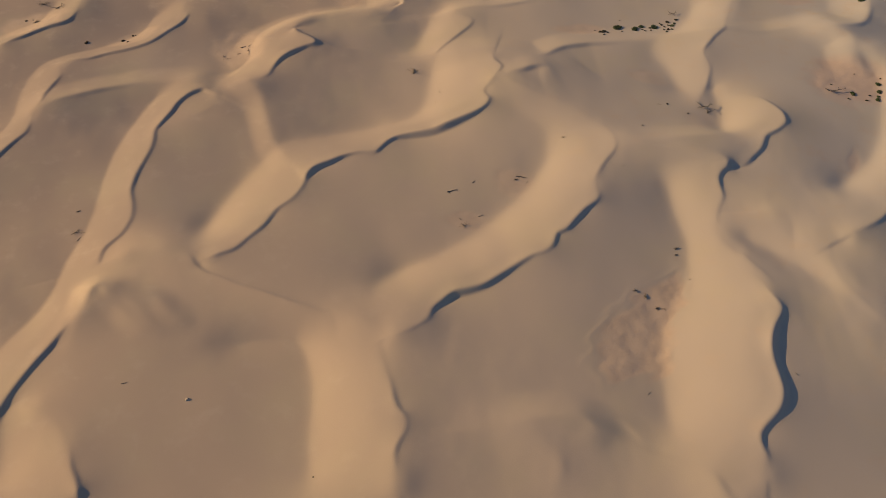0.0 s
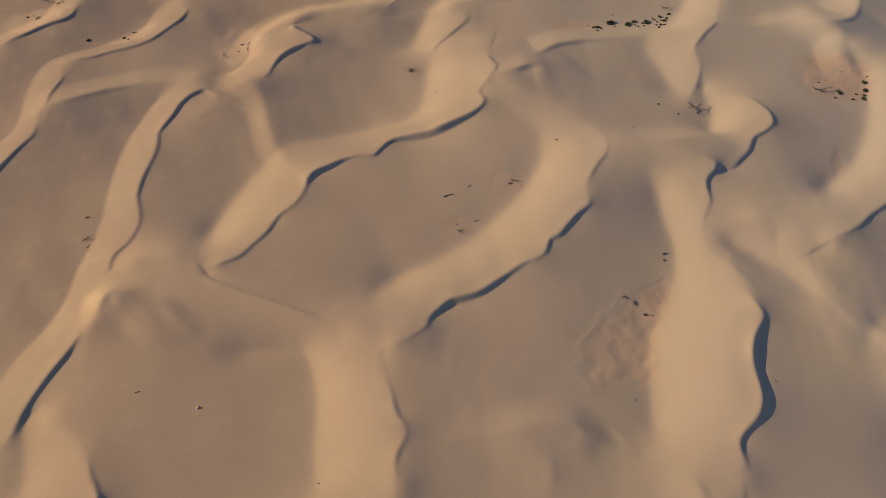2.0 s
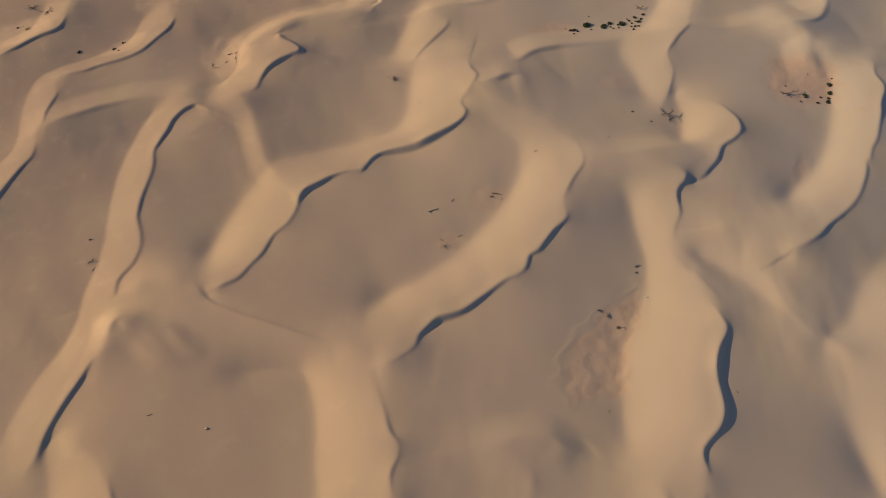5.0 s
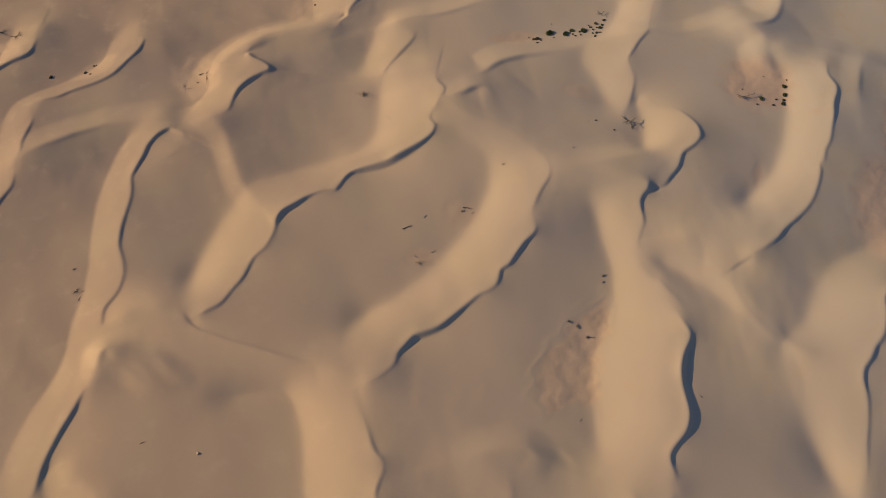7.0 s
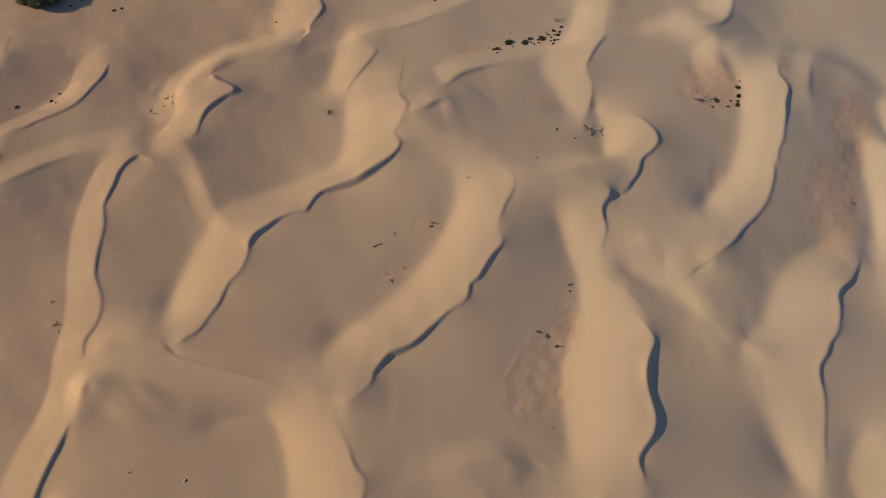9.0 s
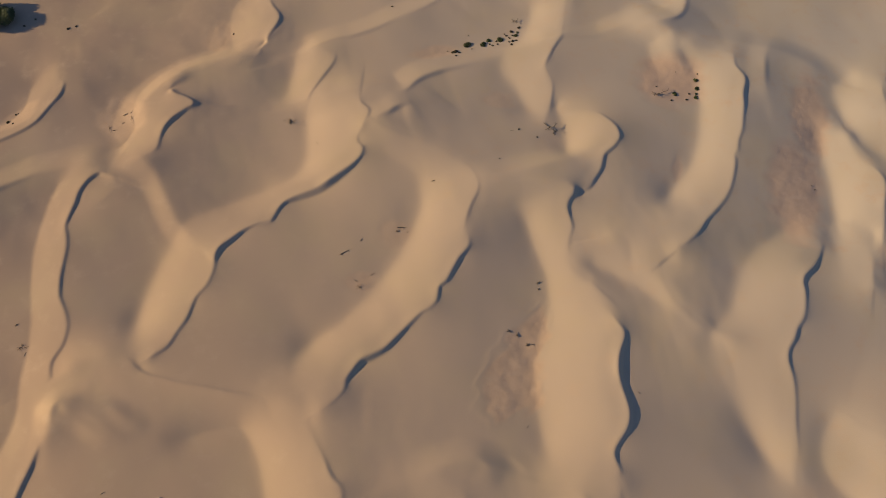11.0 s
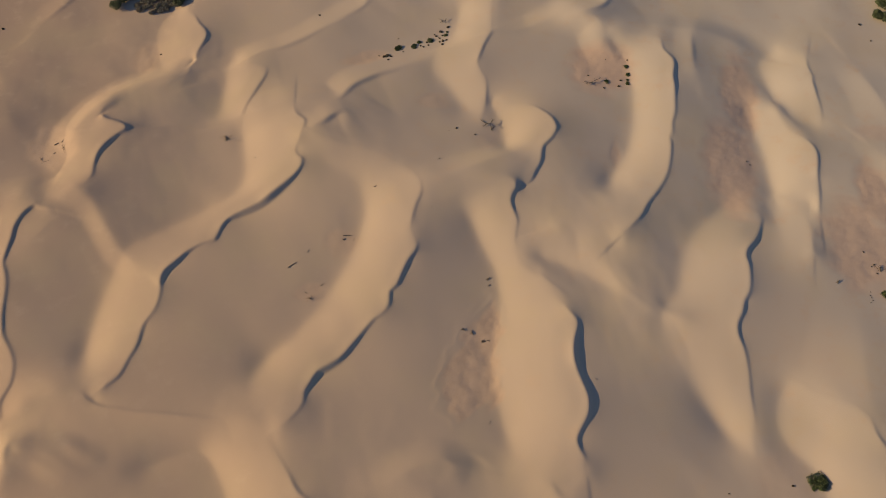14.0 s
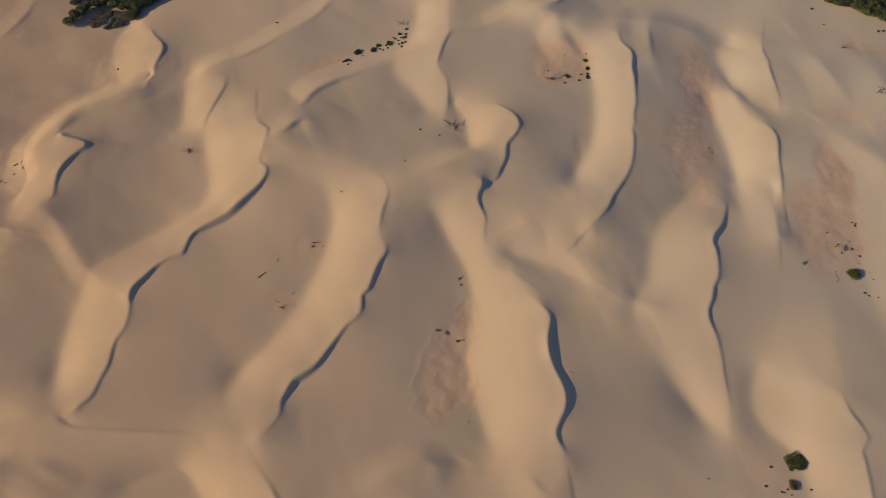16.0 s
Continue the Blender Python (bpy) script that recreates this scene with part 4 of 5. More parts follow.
def dune_heights():
    known, value = np.zeros((COUNT_X, COUNT_Y), bool), np.zeros((COUNT_X, COUNT_Y))
    sharp = np.zeros((COUNT_X, COUNT_Y))
    ends = []
    lines = [spline(rows) for rows in CRESTS]
    crests = [traced(line, 0.5) for line in lines]
    feet = [traced(spline(rows), 0.5) for _, _, rows in FEET]
    top, low = np.vstack(crests), np.vstack(feet)
    ways = np.vstack([np.gradient(c[:, :2], axis=0) for c in crests])
    ways /= np.hypot(ways[:, 0], ways[:, 1])[:, None]
    dx, dy = low[None, :, 0] - top[:, None, 0], low[None, :, 1] - top[:, None, 1]
    away, lee = np.hypot(dx, dy), dx * ways[:, 1, None] - dy * ways[:, 0, None]
    own = np.where(lee < 0, away, 99).argmin(1)
    near = np.take_along_axis(np.where(lee < 0, away, 99), own[:, None], 1)[:, 0] < 1.6 * top[:, 4] + 1
    floor = np.concatenate([np.full(len(c), at) for c, (_, at, _) in zip(feet, FEET)])
    level = floor.copy()
    for _ in range(3):  # a foot that lies in the lee of another dune stands on that dune's lee slope
        height = top[:, 2] + np.where(near, 0.8 * level[own], 0)
        level = np.clip(np.where((lee > 0.5 * away) & (0.985 * dx - 0.174 * dy > 0.85 * away), (height - top[:, 3])[:, None] - LEE_SLOPE * away, 0).max(0), floor, None)
    height = np.split(height, np.cumsum([len(c) for c in crests])[:-1])
    level = np.split(level, np.cumsum([len(c) for c in feet])[:-1])
    for points, z, (crisp, _, _) in zip(feet, level, FEET):
        points = traced(np.column_stack([points, running_mean(z, 15)]))
        i, j, keep = inside_of(points)
        held = np.clip(np.minimum(np.arange(len(points)), np.arange(len(points))[::-1]) / min(88, 0.12 * len(points)), 0, 1)[keep]
        ends.append((i[held < 1], j[held < 1], points[keep, 2][held < 1], held[held < 1]))
        i, j, z = i[held == 1], j[held == 1], points[keep, 2][held == 1]
        known[i, j], value[i, j] = True, z
        sharp[i, j] = crisp
    for points, z in zip(crests, height):
        points = traced(np.column_stack([points[:, :2], running_mean(z, 21), points[:, 3]]))
        i, j, keep = inside_of(points)
        known[i, j], value[i, j] = True, np.maximum(points[:, 2] - points[:, 3], 0)[keep]
        sharp[i, j] = np.clip(points[keep, 3] / 0.12, 0, 1)
    z = stretched(known, value)
    for i, j, low, held in ends:  # a foot fades into the open slope at both ends
        i, j, low, held = (a[~known[i, j]] for a in (i, j, low, held))
        value[i, j] = z[i, j] + (low - z[i, j]) * held
        known[i, j] = True
    z = stretched(known, value)
    sharp = np.clip(blurred(sharp, 4) * 12, 0, 1)
    z = blurred(z, 1.2) * sharp + blurred(z, 3.5) * (1 - sharp)
    even = np.zeros_like(XX)
    even[FIRST_X:FIRST_X + COUNT_X, FIRST_Y:FIRST_Y + COUNT_Y] = z
    brink = np.zeros_like(XX)
    for line in lines:
        part, inside, vals = around(line, 12.5)
        edge = np.where(inside, wedge(vals[..., 0], vals[..., 1], vals[..., 2], np.clip(vals[..., 3], 1, 12)), 0)
        calm = np.clip(-vals[..., 0] / 1.6, 0, 1)
        brink[part] = np.maximum(brink[part], edge * (1 - calm) + blurred(edge, 7) * calm)
    banks = np.zeros_like(XX)
    for lee, rows in SPURS:
        part, inside, vals = around(spline(tapered(rows)), max(lee, rows[:, 4].max()) + 1)
        s, h, w = vals[..., 0], blurred(vals[..., 1], 4), np.maximum(blurred(vals[..., 3], 6), 0.8)
        banks[part] += blurred(np.where(inside, section(s, h, w, lee, np.minimum(vals[..., 2], 0.9 * h)), 0), 1.5)
    return even + blurred(brink, 0.8) + banks


def ground():
    z = dune_heights()
    away = np.clip(np.maximum.reduce([-80 - XX, XX - 122, 8 - YY, YY - 148]) / 25, 0, 1)
    far = 1.0 + np.sin(0.16 * XX - 0.10 * YY + 1.6 * np.sin(0.045 * YY)) * np.sin(0.03 * XX + 0.05 * YY)
    z = z + wave(XX, YY) * np.exp(-z) + away * far * np.clip(1 - (np.hypot(XX, YY) - 300) / 600, 0, 1)
    inner = np.clip(np.minimum.reduce([XX + 84, 126 - XX, YY - 4, 152 - YY]) / 4, 0, 1)
    z += inner * drifted(7)
    clay = np.zeros_like(z)
    for px, py, rx, ry, turn, crust in PANS:
        c, s = math.cos(radians(turn)), math.sin(radians(turn))
        dx, dy = XX - px, YY - py
        u, v = (dx * c + dy * s) / rx, (dy * c - dx * s) / ry
        q = np.sqrt(u * u + v * v) + 0.09 * np.sin(0.9 * XX + 2 * np.sin(0.6 * YY)) + 0.06 * np.sin(1.9 * YY + 1.1 * XX)
        clay = np.maximum(clay, crust * np.clip((1.2 - q) / 0.45, 0, 1))
    z -= 0.05 * clay
    bare, bank = near_flat()
    clay = np.maximum(clay, 0.95 * bare)
    z += 0.022 * bank + clay * (1 + 0.3 * bare) * crust_relief(11)
    nx, ny = z.shape
    mesh = bpy.data.meshes.new("ground")
    mesh.vertices.add(nx * ny)
    mesh.vertices.foreach_set("co", np.stack([XX, YY, z], -1).astype(np.float32).ravel())
    i = np.arange(nx * ny).reshape(nx, ny)
    quads = np.stack([i[:-1, :-1], i[1:, :-1], i[1:, 1:], i[:-1, 1:]], -1).reshape(-1, 4)
    mesh.loops.add(quads.size)
    mesh.loops.foreach_set("vertex_index", quads.astype(np.int32).ravel())
    mesh.polygons.add(len(quads))
    mesh.polygons.foreach_set("loop_start", np.arange(0, quads.size, 4, dtype=np.int32))
    mesh.polygons.foreach_set("use_smooth", np.ones(len(quads), dtype=bool))
    mesh.update(calc_edges=True)
    mesh.attributes.new("clay", "FLOAT", "POINT").data.foreach_set("value", clay.astype(np.float32).ravel())
    mesh.materials.append(SAND)
    return tagged(new("ground", mesh), "wind-rippled pale tan desert sand dunes with sharp slip faces", "sand dunes", kind="structure"), z


GROUND, HEIGHT = ground()


def ground_z(x, y):
    """The sand's height at a place."""
    i, j = np.clip(np.searchsorted(GX, x), 1, len(GX) - 1), np.clip(np.searchsorted(GY, y), 1, len(GY) - 1)
    u, v = (x - GX[i - 1]) / (GX[i] - GX[i - 1]), (y - GY[j - 1]) / (GY[j] - GY[j - 1])
    low = HEIGHT[i - 1, j - 1] * (1 - v) + HEIGHT[i - 1, j] * v
    high = HEIGHT[i, j - 1] * (1 - v) + HEIGHT[i, j] * v
    return float(low * (1 - u) + high * u)


# ---- plants, dead wood and small things on the sand ----
def bark_material(name, low, high):
    mat, n, l, bsdf = nodes_of(name)
    place = n.new("ShaderNodeTexCoord").outputs["Object"]
    grain = noise_node(n, l, 9.0, 5, 0.65, place).outputs[0]
    streak = noise_node(n, l, 40.0, 3, 0.6, place).outputs[0]
    color = mix_color(n, l, ramp(n, l, grain, 0.3, 0.7), (*low, 1), (*high, 1))
    l.new(mix_color(n, l, ramp(n, l, streak, 0.5, 0.8), color, (*[0.6 * v for v in low], 1)), bsdf.inputs["Base Color"])
    bsdf.inputs["Roughness"].default_value = 0.9
    bumped(n, l, bsdf, streak, 0.5, 0.02)
    return mat


def leaf_material(name, low, high):
    mat, n, l, bsdf = nodes_of(name)
    geo = n.new("ShaderNodeNewGeometry")
    info = n.new("ShaderNodeObjectInfo")
    color = mix_color(n, l, geo.outputs["Random Per Island"], (*low, 1), (*high, 1))
    patch = noise_node(n, l, 1.3, 3, 0.6, geo.outputs["Position"]).outputs[0]
    color = mix_color(n, l, ramp(n, l, patch, 0.4, 0.75), color, (*[0.55 * (a + b) * s for a, b, s in zip(low, high, (1.25, 1.0, 0.8))], 1))
    shade = n.new("ShaderNodeHueSaturation")
    value = n.new("ShaderNodeMapRange")
    value.inputs[3].default_value, value.inputs[4].default_value = 0.8, 1.2
    l.new(info.outputs["Random"], value.inputs[0])
    l.new(value.outputs[0], shade.inputs["Value"])
    l.new(color, shade.inputs["Color"])
    l.new(shade.outputs[0], bsdf.inputs["Base Color"])
    bsdf.inputs["Roughness"].default_value = 0.6
    return mat


BARK = bark_material("grey_brown_bark", (0.13, 0.10, 0.08), (0.22, 0.17, 0.13))
DEAD = bark_material("sun_bleached_dark_wood", (0.045, 0.036, 0.032), (0.12, 0.095, 0.08))
LEAF = leaf_material("olive_green_leaves", (0.030, 0.046, 0.014), (0.058, 0.080, 0.024))
SCRUB = leaf_material("dark_green_scrub_leaves", (0.022, 0.034, 0.014), (0.06, 0.075, 0.03))
DRY = leaf_material("dry_brown_twigs", (0.030, 0.026, 0.016), (0.075, 0.060, 0.038))
TWIG = leaf_material("grey_dead_twigs", (0.085, 0.074, 0.062), (0.17, 0.15, 0.125))
LUMP = bark_material("crusted_sand_lump", (0.34, 0.25, 0.19), (0.44, 0.33, 0.26))


def mesh_object(name, verts, faces, material, parent=None, label="", kind=""):
    mesh = bpy.data.meshes.new(name)
    mesh.from_pydata([tuple(v) for v in verts], [], faces)
    mesh.materials.append(material)
    mesh.update()
    ob = new(name, mesh)
    ob.parent = parent
    return tagged(ob, label, kind=kind)


def tube(path, radii, sides=6):
    """A tapering limb along a path."""
    verts, faces = [], []
    for i, p in enumerate(path):
        ahead = (path[min(i + 1, len(path) - 1)] - path[max(i - 1, 0)]).normalized()
        across = ahead.orthogonal().normalized()
        other = ahead.cross(across)
        for k in range(sides):
            t = 2 * math.pi * k / sides
            verts.append(p + (across * math.cos(t) + other * math.sin(t)) * radii[i])
    for i in range(len(path) - 1):
        for k in range(sides):
            a, b = i * sides + k, i * sides + (k + 1) % sides
            faces.append((a, b, b + sides, a + sides))
    faces.append(tuple(range(sides))[::-1])
    faces.append(tuple(range((len(path) - 1) * sides, len(path) * sides)))
    return verts, faces


def joined(pieces):
    verts, faces = [], []
    for v, f in pieces:
        faces += [tuple(i + len(verts) for i in face) for face in f]
        verts += v
    return verts, faces


def limb(rng, start, way, length, radius, bend=0.35, steps=5, rise=1.0):
    """A crooked path from start, with its radii."""
    path, radii, here, way = [start.copy()], [radius], start.copy(), way.normalized()
    for i in range(steps):
        way = (way + Vector((rng.uniform(-bend, bend), rng.uniform(-bend, bend), rise * rng.uniform(-bend, bend)))).normalized()
        here = here + way * length / steps
        path.append(here.copy())
        radii.append(radius * (1 - 0.8 * (i + 1) / steps))
    return path, radii


def leaf_cloud(rng, centre, size, count, leaf):
    """Many small folded leaves in a lumpy ball, denser at its skin."""
    c = np.random.default_rng(rng.randrange(1 << 30))
    way = c.normal(size=(count, 3))
    way /= np.linalg.norm(way, axis=1)[:, None]
    radius = c.uniform(0.45, 1.0, count) ** 0.5 * (1 + 0.22 * np.sin(5 * way[:, 0] + 3 * way[:, 2]) * np.cos(4 * way[:, 1]))
    place = np.array(centre) + way * radius[:, None] * np.array(size)
    u = c.normal(size=(count, 3))
    u /= np.linalg.norm(u, axis=1)[:, None]
    v = np.cross(u, way + 0.4 * c.normal(size=(count, 3)))
    v /= np.linalg.norm(v, axis=1)[:, None] + 1e-6
    s = leaf * c.uniform(0.6, 1.3, count)[:, None]
    corners = np.stack([place - u * s, place - v * s * 0.5, place + u * s, place + v * s * 0.5], 1).reshape(-1, 3)
    return [tuple(p) for p in corners], [(4 * i, 4 * i + 1, 4 * i + 2, 4 * i + 3) for i in range(count)]


def thing(name, label, category, group=""):
    return tagged(new(name), label, category, group)


def bush(seed, leaves, name="shrub", lumps=7, width=1.0, height=0.3, count=260, leaf=0.07, label="", category="shrub", group=""):
    """A low spreading shrub, about two metres across: stems, and a crown of leaf clumps."""
    rng = random.Random(seed)
    base = thing(name, label, category, group)
    stems = []
    for _ in range(9):
        t = rng.uniform(0, 2 * math.pi)
        stems.append(tube(*limb(rng, Vector((0, 0, -0.1)), Vector((math.cos(t), math.sin(t), 0.7)), 0.6 * width, 0.035, 0.3), sides=5))
    mesh_object("stems", *joined(stems), BARK, base)
    clouds = []
    for i in range(lumps):
        t, r = rng.uniform(0, 2 * math.pi), 0.62 * width * math.sqrt(rng.random())
        s = rng.uniform(0.34, 0.55) * width
        cloud = leaf_cloud(rng, (r * math.cos(t), r * math.sin(t), 0.45 * height * rng.uniform(0.7, 1.3)), (s, s, s * height * 1.1), count, leaf)
        clouds.append(cloud)
    mesh_object("foliage", *joined(clouds), leaves, base, kind="stuff")
    return base


def scrub_tree(seed, leaves, label, group):
    """A low dense coastal tree, about four metres across: trunk, limbs, and a crown of leaf clumps."""
    rng = random.Random(seed)
    base = thing("scrub_tree", label, "tree", group)
    mesh_object("trunk", *tube(*limb(rng, Vector((0, 0, -0.3)), Vector((0.1, 0, 1)), 1.7, 0.16, 0.15)), BARK, base)
    for k in range(6):
        t = 2 * math.pi * k / 6 + rng.uniform(-0.3, 0.3)
        mesh_object("limb", *tube(*limb(rng, Vector((0, 0, 0.7)), Vector((math.cos(t), math.sin(t), 0.8)), 1.7, 0.07)), BARK, base)
    clouds = []
    for k in range(13):
        t, r = rng.uniform(0, 2 * math.pi), 1.45 * math.sqrt(rng.random())
        s = rng.uniform(0.75, 1.15)
        cloud = leaf_cloud(rng, (r * math.cos(t), r * math.sin(t), 1.75 - 0.42 * r * rng.uniform(0.5, 1.5)), (s, s, 0.7 * s), 420, 0.15)
        clouds.append(cloud)
    mesh_object("crown", *joined(clouds), leaves, base, kind="stuff")
    return base


def dead_tree(seed, branches=7, length=1.6, rise=0.1, lying=True, label="", group=""):
    """Bare wood left on the sand: a low trunk and crooked forked branches."""
    rng = random.Random(seed)
    base = thing("dead_tree", label, "dead tree", group)
    t = rng.uniform(0, 2 * math.pi)
    way = Vector((math.cos(t), math.sin(t), 0.15 if lying else 1.2))
    path, radii = limb(rng, Vector((0, 0, 0.05)), way, 0.55 * length, 0.075, 0.2, 4)
    mesh_object("trunk", *tube(path, radii, 7), DEAD, base)
    for k in range(branches):
        t = 2 * math.pi * k / branches + rng.uniform(-0.5, 0.5)
        start = path[rng.randrange(len(path))]
        out = Vector((math.cos(t), math.sin(t), rise * rng.uniform(0.2, 2.2)))
        size = length * rng.uniform(0.5, 1.0)
        main, thick = limb(rng, start, out, size, 0.04, 0.4, 5, 0.35)
        pieces = [tube(main, thick, 5)]
        for _ in range(3):
            at = main[rng.randrange(1, 5)]
            turn = out + Vector((rng.uniform(-0.9, 0.9), rng.uniform(-0.9, 0.9), rng.uniform(-0.1, 0.3)))
            pieces.append(tube(*limb(rng, at, turn, size * rng.uniform(0.25, 0.5), 0.028, 0.35, 4), sides=4))
        mesh_object("branch", *joined(pieces), DEAD, base)
    return base


def fallen_branch(seed, length=1.0, label="", group=""):
    """A dropped branch with a few side twigs, half sunk in the sand."""
    rng = random.Random(seed)
    base = thing("fallen_branch", label, "branch", group)
    path, radii = limb(rng, Vector((-0.5 * length, 0, 0.06)), Vector((1, 0, 0.0)), length, 0.05, 0.12, 6)
    mesh_object("stick", *tube(path, radii), DEAD, base)
    for _ in range(3):
        at = path[rng.randrange(1, 6)]
        mesh_object("twig", *tube(*limb(rng, at, Vector((rng.uniform(-0.6, 0.8), rng.uniform(-1, 1), 0.12)), 0.3 * length, 0.02, 0.3, 4), sides=4), DEAD, base)
    return base


def stump(seed, label="", group=""):
    """A short broken stump with splinters and drifted twigs round it."""
    rng = random.Random(seed)
    base = thing("dead_stump", label, "stump", group)
    mesh_object("stump", *tube(*limb(rng, Vector((0, 0, -0.2)), Vector((0.2, 0.1, 1)), 0.45, 0.2, 0.15, 4), sides=8), DEAD, base)
    for _ in range(6):
        t = rng.uniform(0, 2 * math.pi)
        mesh_object("root", *tube(*limb(rng, Vector((0, 0, 0.12)), Vector((math.cos(t), math.sin(t), 0.0)), rng.uniform(0.5, 0.9), 0.08, 0.3, 4, 0.2), sides=5), DEAD, base)
    return base


def sand_lump(seed, label=""):
    """A crusted lump of sand bound by roots."""
    rng = random.Random(seed)
    mesh = bpy.data.meshes.new("sand_lump")
    bm = bmesh.new()
    bmesh.ops.create_icosphere(bm, subdivisions=4, radius=0.5)
    for v in bm.verts:
        v.co *= 1 + 0.35 * noise.noise(v.co * 2.5 + Vector((seed, 0, 0))) + 0.12 * noise.noise(v.co * 8)
        v.co.z *= 0.6
    bm.to_mesh(mesh)
    bm.free()
    mesh.materials.append(LUMP)
    return tagged(new("sand_lump", mesh), label, "lump")


USED = set()


def stand(model, x, y, size=1.0, turn=0.0, sink=0.03, label=""):
    """Sets a model, or a copy of it once it is in use, on the sand."""
    m = pose(x, y, ground_z(x, y) - sink * size, 0, 0, turn) @ Matrix.Scale(size, 4)
    if model.name in USED:
        ob = copy_thing(model, m @ Matrix.Scale(1 / model.scale[0], 4))
    else:
        USED.add(model.name)
        model.matrix_basis = m
        ob = model
    if label:
        ob["label"] = label
    return ob


def scatter(models, rows, factor=1.0, sink=0.03):
    """Sets models, taken in turn, at rows of x, y, size and turn."""
    for i, (x, y, size, turn) in enumerate(rows):
        stand(models[i % len(models)], x, y, factor * size, turn, sink)


# the large green shrub by the eastern dune, and its neighbours
GREEN = [bush(k, LEAF, lumps=10, count=460, leaf=0.055, label="low olive-green leafy shrub growing on bare sand", group="desert shrubs") for k in (1, 2, 3)]
scatter(GREEN, [
    (58.0, 23.9, 1.58, 105), (56.9, 23.2, 0.39, 135), (80.5, 45.7, 1.15, 45), (25.0, 113.4, 0.77, 345), (27.7, 113.0, 0.68, 180), (28.8, 113.8, 0.50, 225),
    (30.9, 113.7, 0.68, 60), (56.9, 96.1, 0.49, 30), (61.4, 98.4, 0.49, 30), (61.0, 96.6, 0.49, 0), (60.2, 94.8, 0.46, 180), (60.5, 95.5, 0.31, 255),
    (33.8, 114.3, 0.44, 135), (34.3, 115.0, 0.31, 15), (65.4, 120.3, 0.74, 105),
])

BROWN = [bush(k, DRY, name="dry_shrub", lumps=6, count=220, leaf=0.09, label="small dry brown twiggy shrub on bare sand", category="dry shrub", group="dry shrubs") for k in (11, 12)]
scatter(BROWN, [
    (56.1, 21.2, 0.83, 240), (54.5, 24.3, 0.25, 255), (52.5, 22.2, 0.24, 165), (54.9, 20.9, 0.20, 120), (54.0, 20.9, 0.17, 75), (57.8, 19.9, 0.24, 45),
    (54.3, 20.7, 0.15, 120), (55.0, 20.1, 0.15, 90), (22.1, 112.1, 0.43, 0), (22.8, 112.2, 0.55, 300), (23.2, 111.7, 0.25, 120), (22.5, 111.0, 0.25, 120),
    (21.3, 112.5, 0.15, 90), (25.5, 112.3, 0.19, 75), (25.6, 115.6, 0.14, 135), (30.1, 113.4, 0.31, 135), (29.3, 112.5, 0.25, 300), (30.2, 112.7, 0.25, 345),
    (32.2, 114.5, 0.28, 165), (33.2, 115.5, 0.44, 30), (32.6, 113.9, 0.25, 285), (32.9, 112.8, 0.37, 150), (33.6, 113.0, 0.28, 315), (32.3, 112.8, 0.25, 180),
])
scatter(BROWN, [
    (32.6, 112.0, 0.31, 240), (34.7, 116.1, 0.38, 105), (33.2, 114.4, 0.22, 75), (31.9, 115.0, 0.19, 105), (28.9, 112.9, 0.22, 225), (58.4, 100.6, 0.15, 120),
    (62.0, 99.6, 0.19, 30), (58.6, 94.6, 0.30, 255), (59.3, 95.7, 0.24, 135), (55.9, 94.9, 0.24, 0), (54.3, 98.1, 0.18, 135), (85.3, 53.5, 0.17, 270),
    (85.7, 53.2, 0.14, 330), (85.3, 52.8, 0.25, 135), (80.6, 53.1, 0.17, 240), (80.9, 50.7, 0.22, 90), (80.5, 50.5, 0.14, 195), (80.7, 49.2, 0.19, 195),
    (83.0, 50.7, 0.12, 285), (82.5, 49.3, 0.22, 135), (82.1, 46.8, 0.12, 195), (78.1, 46.7, 0.12, 210), (77.7, 46.2, 0.12, 75), (77.7, 45.8, 0.12, 105),
])
scatter(BROWN, [
    (77.7, 45.3, 0.12, 135), (77.2, 45.1, 0.12, 120), (79.6, 44.9, 0.12, 15), (81.1, 45.0, 0.14, 30), (82.7, 44.9, 0.12, 15), (80.1, 42.2, 0.24, 210),
    (80.4, 41.7, 0.19, 300), (81.5, 40.9, 0.16, 120), (83.0, 47.9, 0.22, 240), (45.9, 25.6, 0.15, 255), (82.6, 43.8, 0.14, 300), (72.3, 74.2, 0.15, 225),
    (72.5, 73.5, 0.15, 330), (-58.3, 110.0, 0.45, 150), (-52.8, 110.8, 0.39, 60), (-51.8, 110.3, 0.25, 315), (-51.6, 112.3, 0.23, 90), (-51.2, 112.5, 0.17, 30),
    (-15.3, 33.4, 0.11, 195), (-69.7, 116.4, 0.29, 90), (13.6, 125.0, 0.25, 300), (-14.8, 124.3, 0.24, 300), (29.5, 93.2, 0.21, 210), (24.9, 87.4, 0.15, 120),
])
scatter(BROWN, [
    (32.0, 91.1, 0.18, 75), (21.1, 78.6, 0.10, 165), (-43.4, 130.6, 0.37, 195), (-42.1, 131.1, 0.31, 345), (-41.0, 138.3, 0.32, 270), (-49.3, 134.0, 0.31, 150),
    (-51.1, 132.8, 0.31, 300), (105.0, 92.2, 0.22, 255), (105.1, 96.4, 0.32, 90), (113.2, 87.5, 0.31, 150), (114.1, 87.4, 0.31, 45),
])

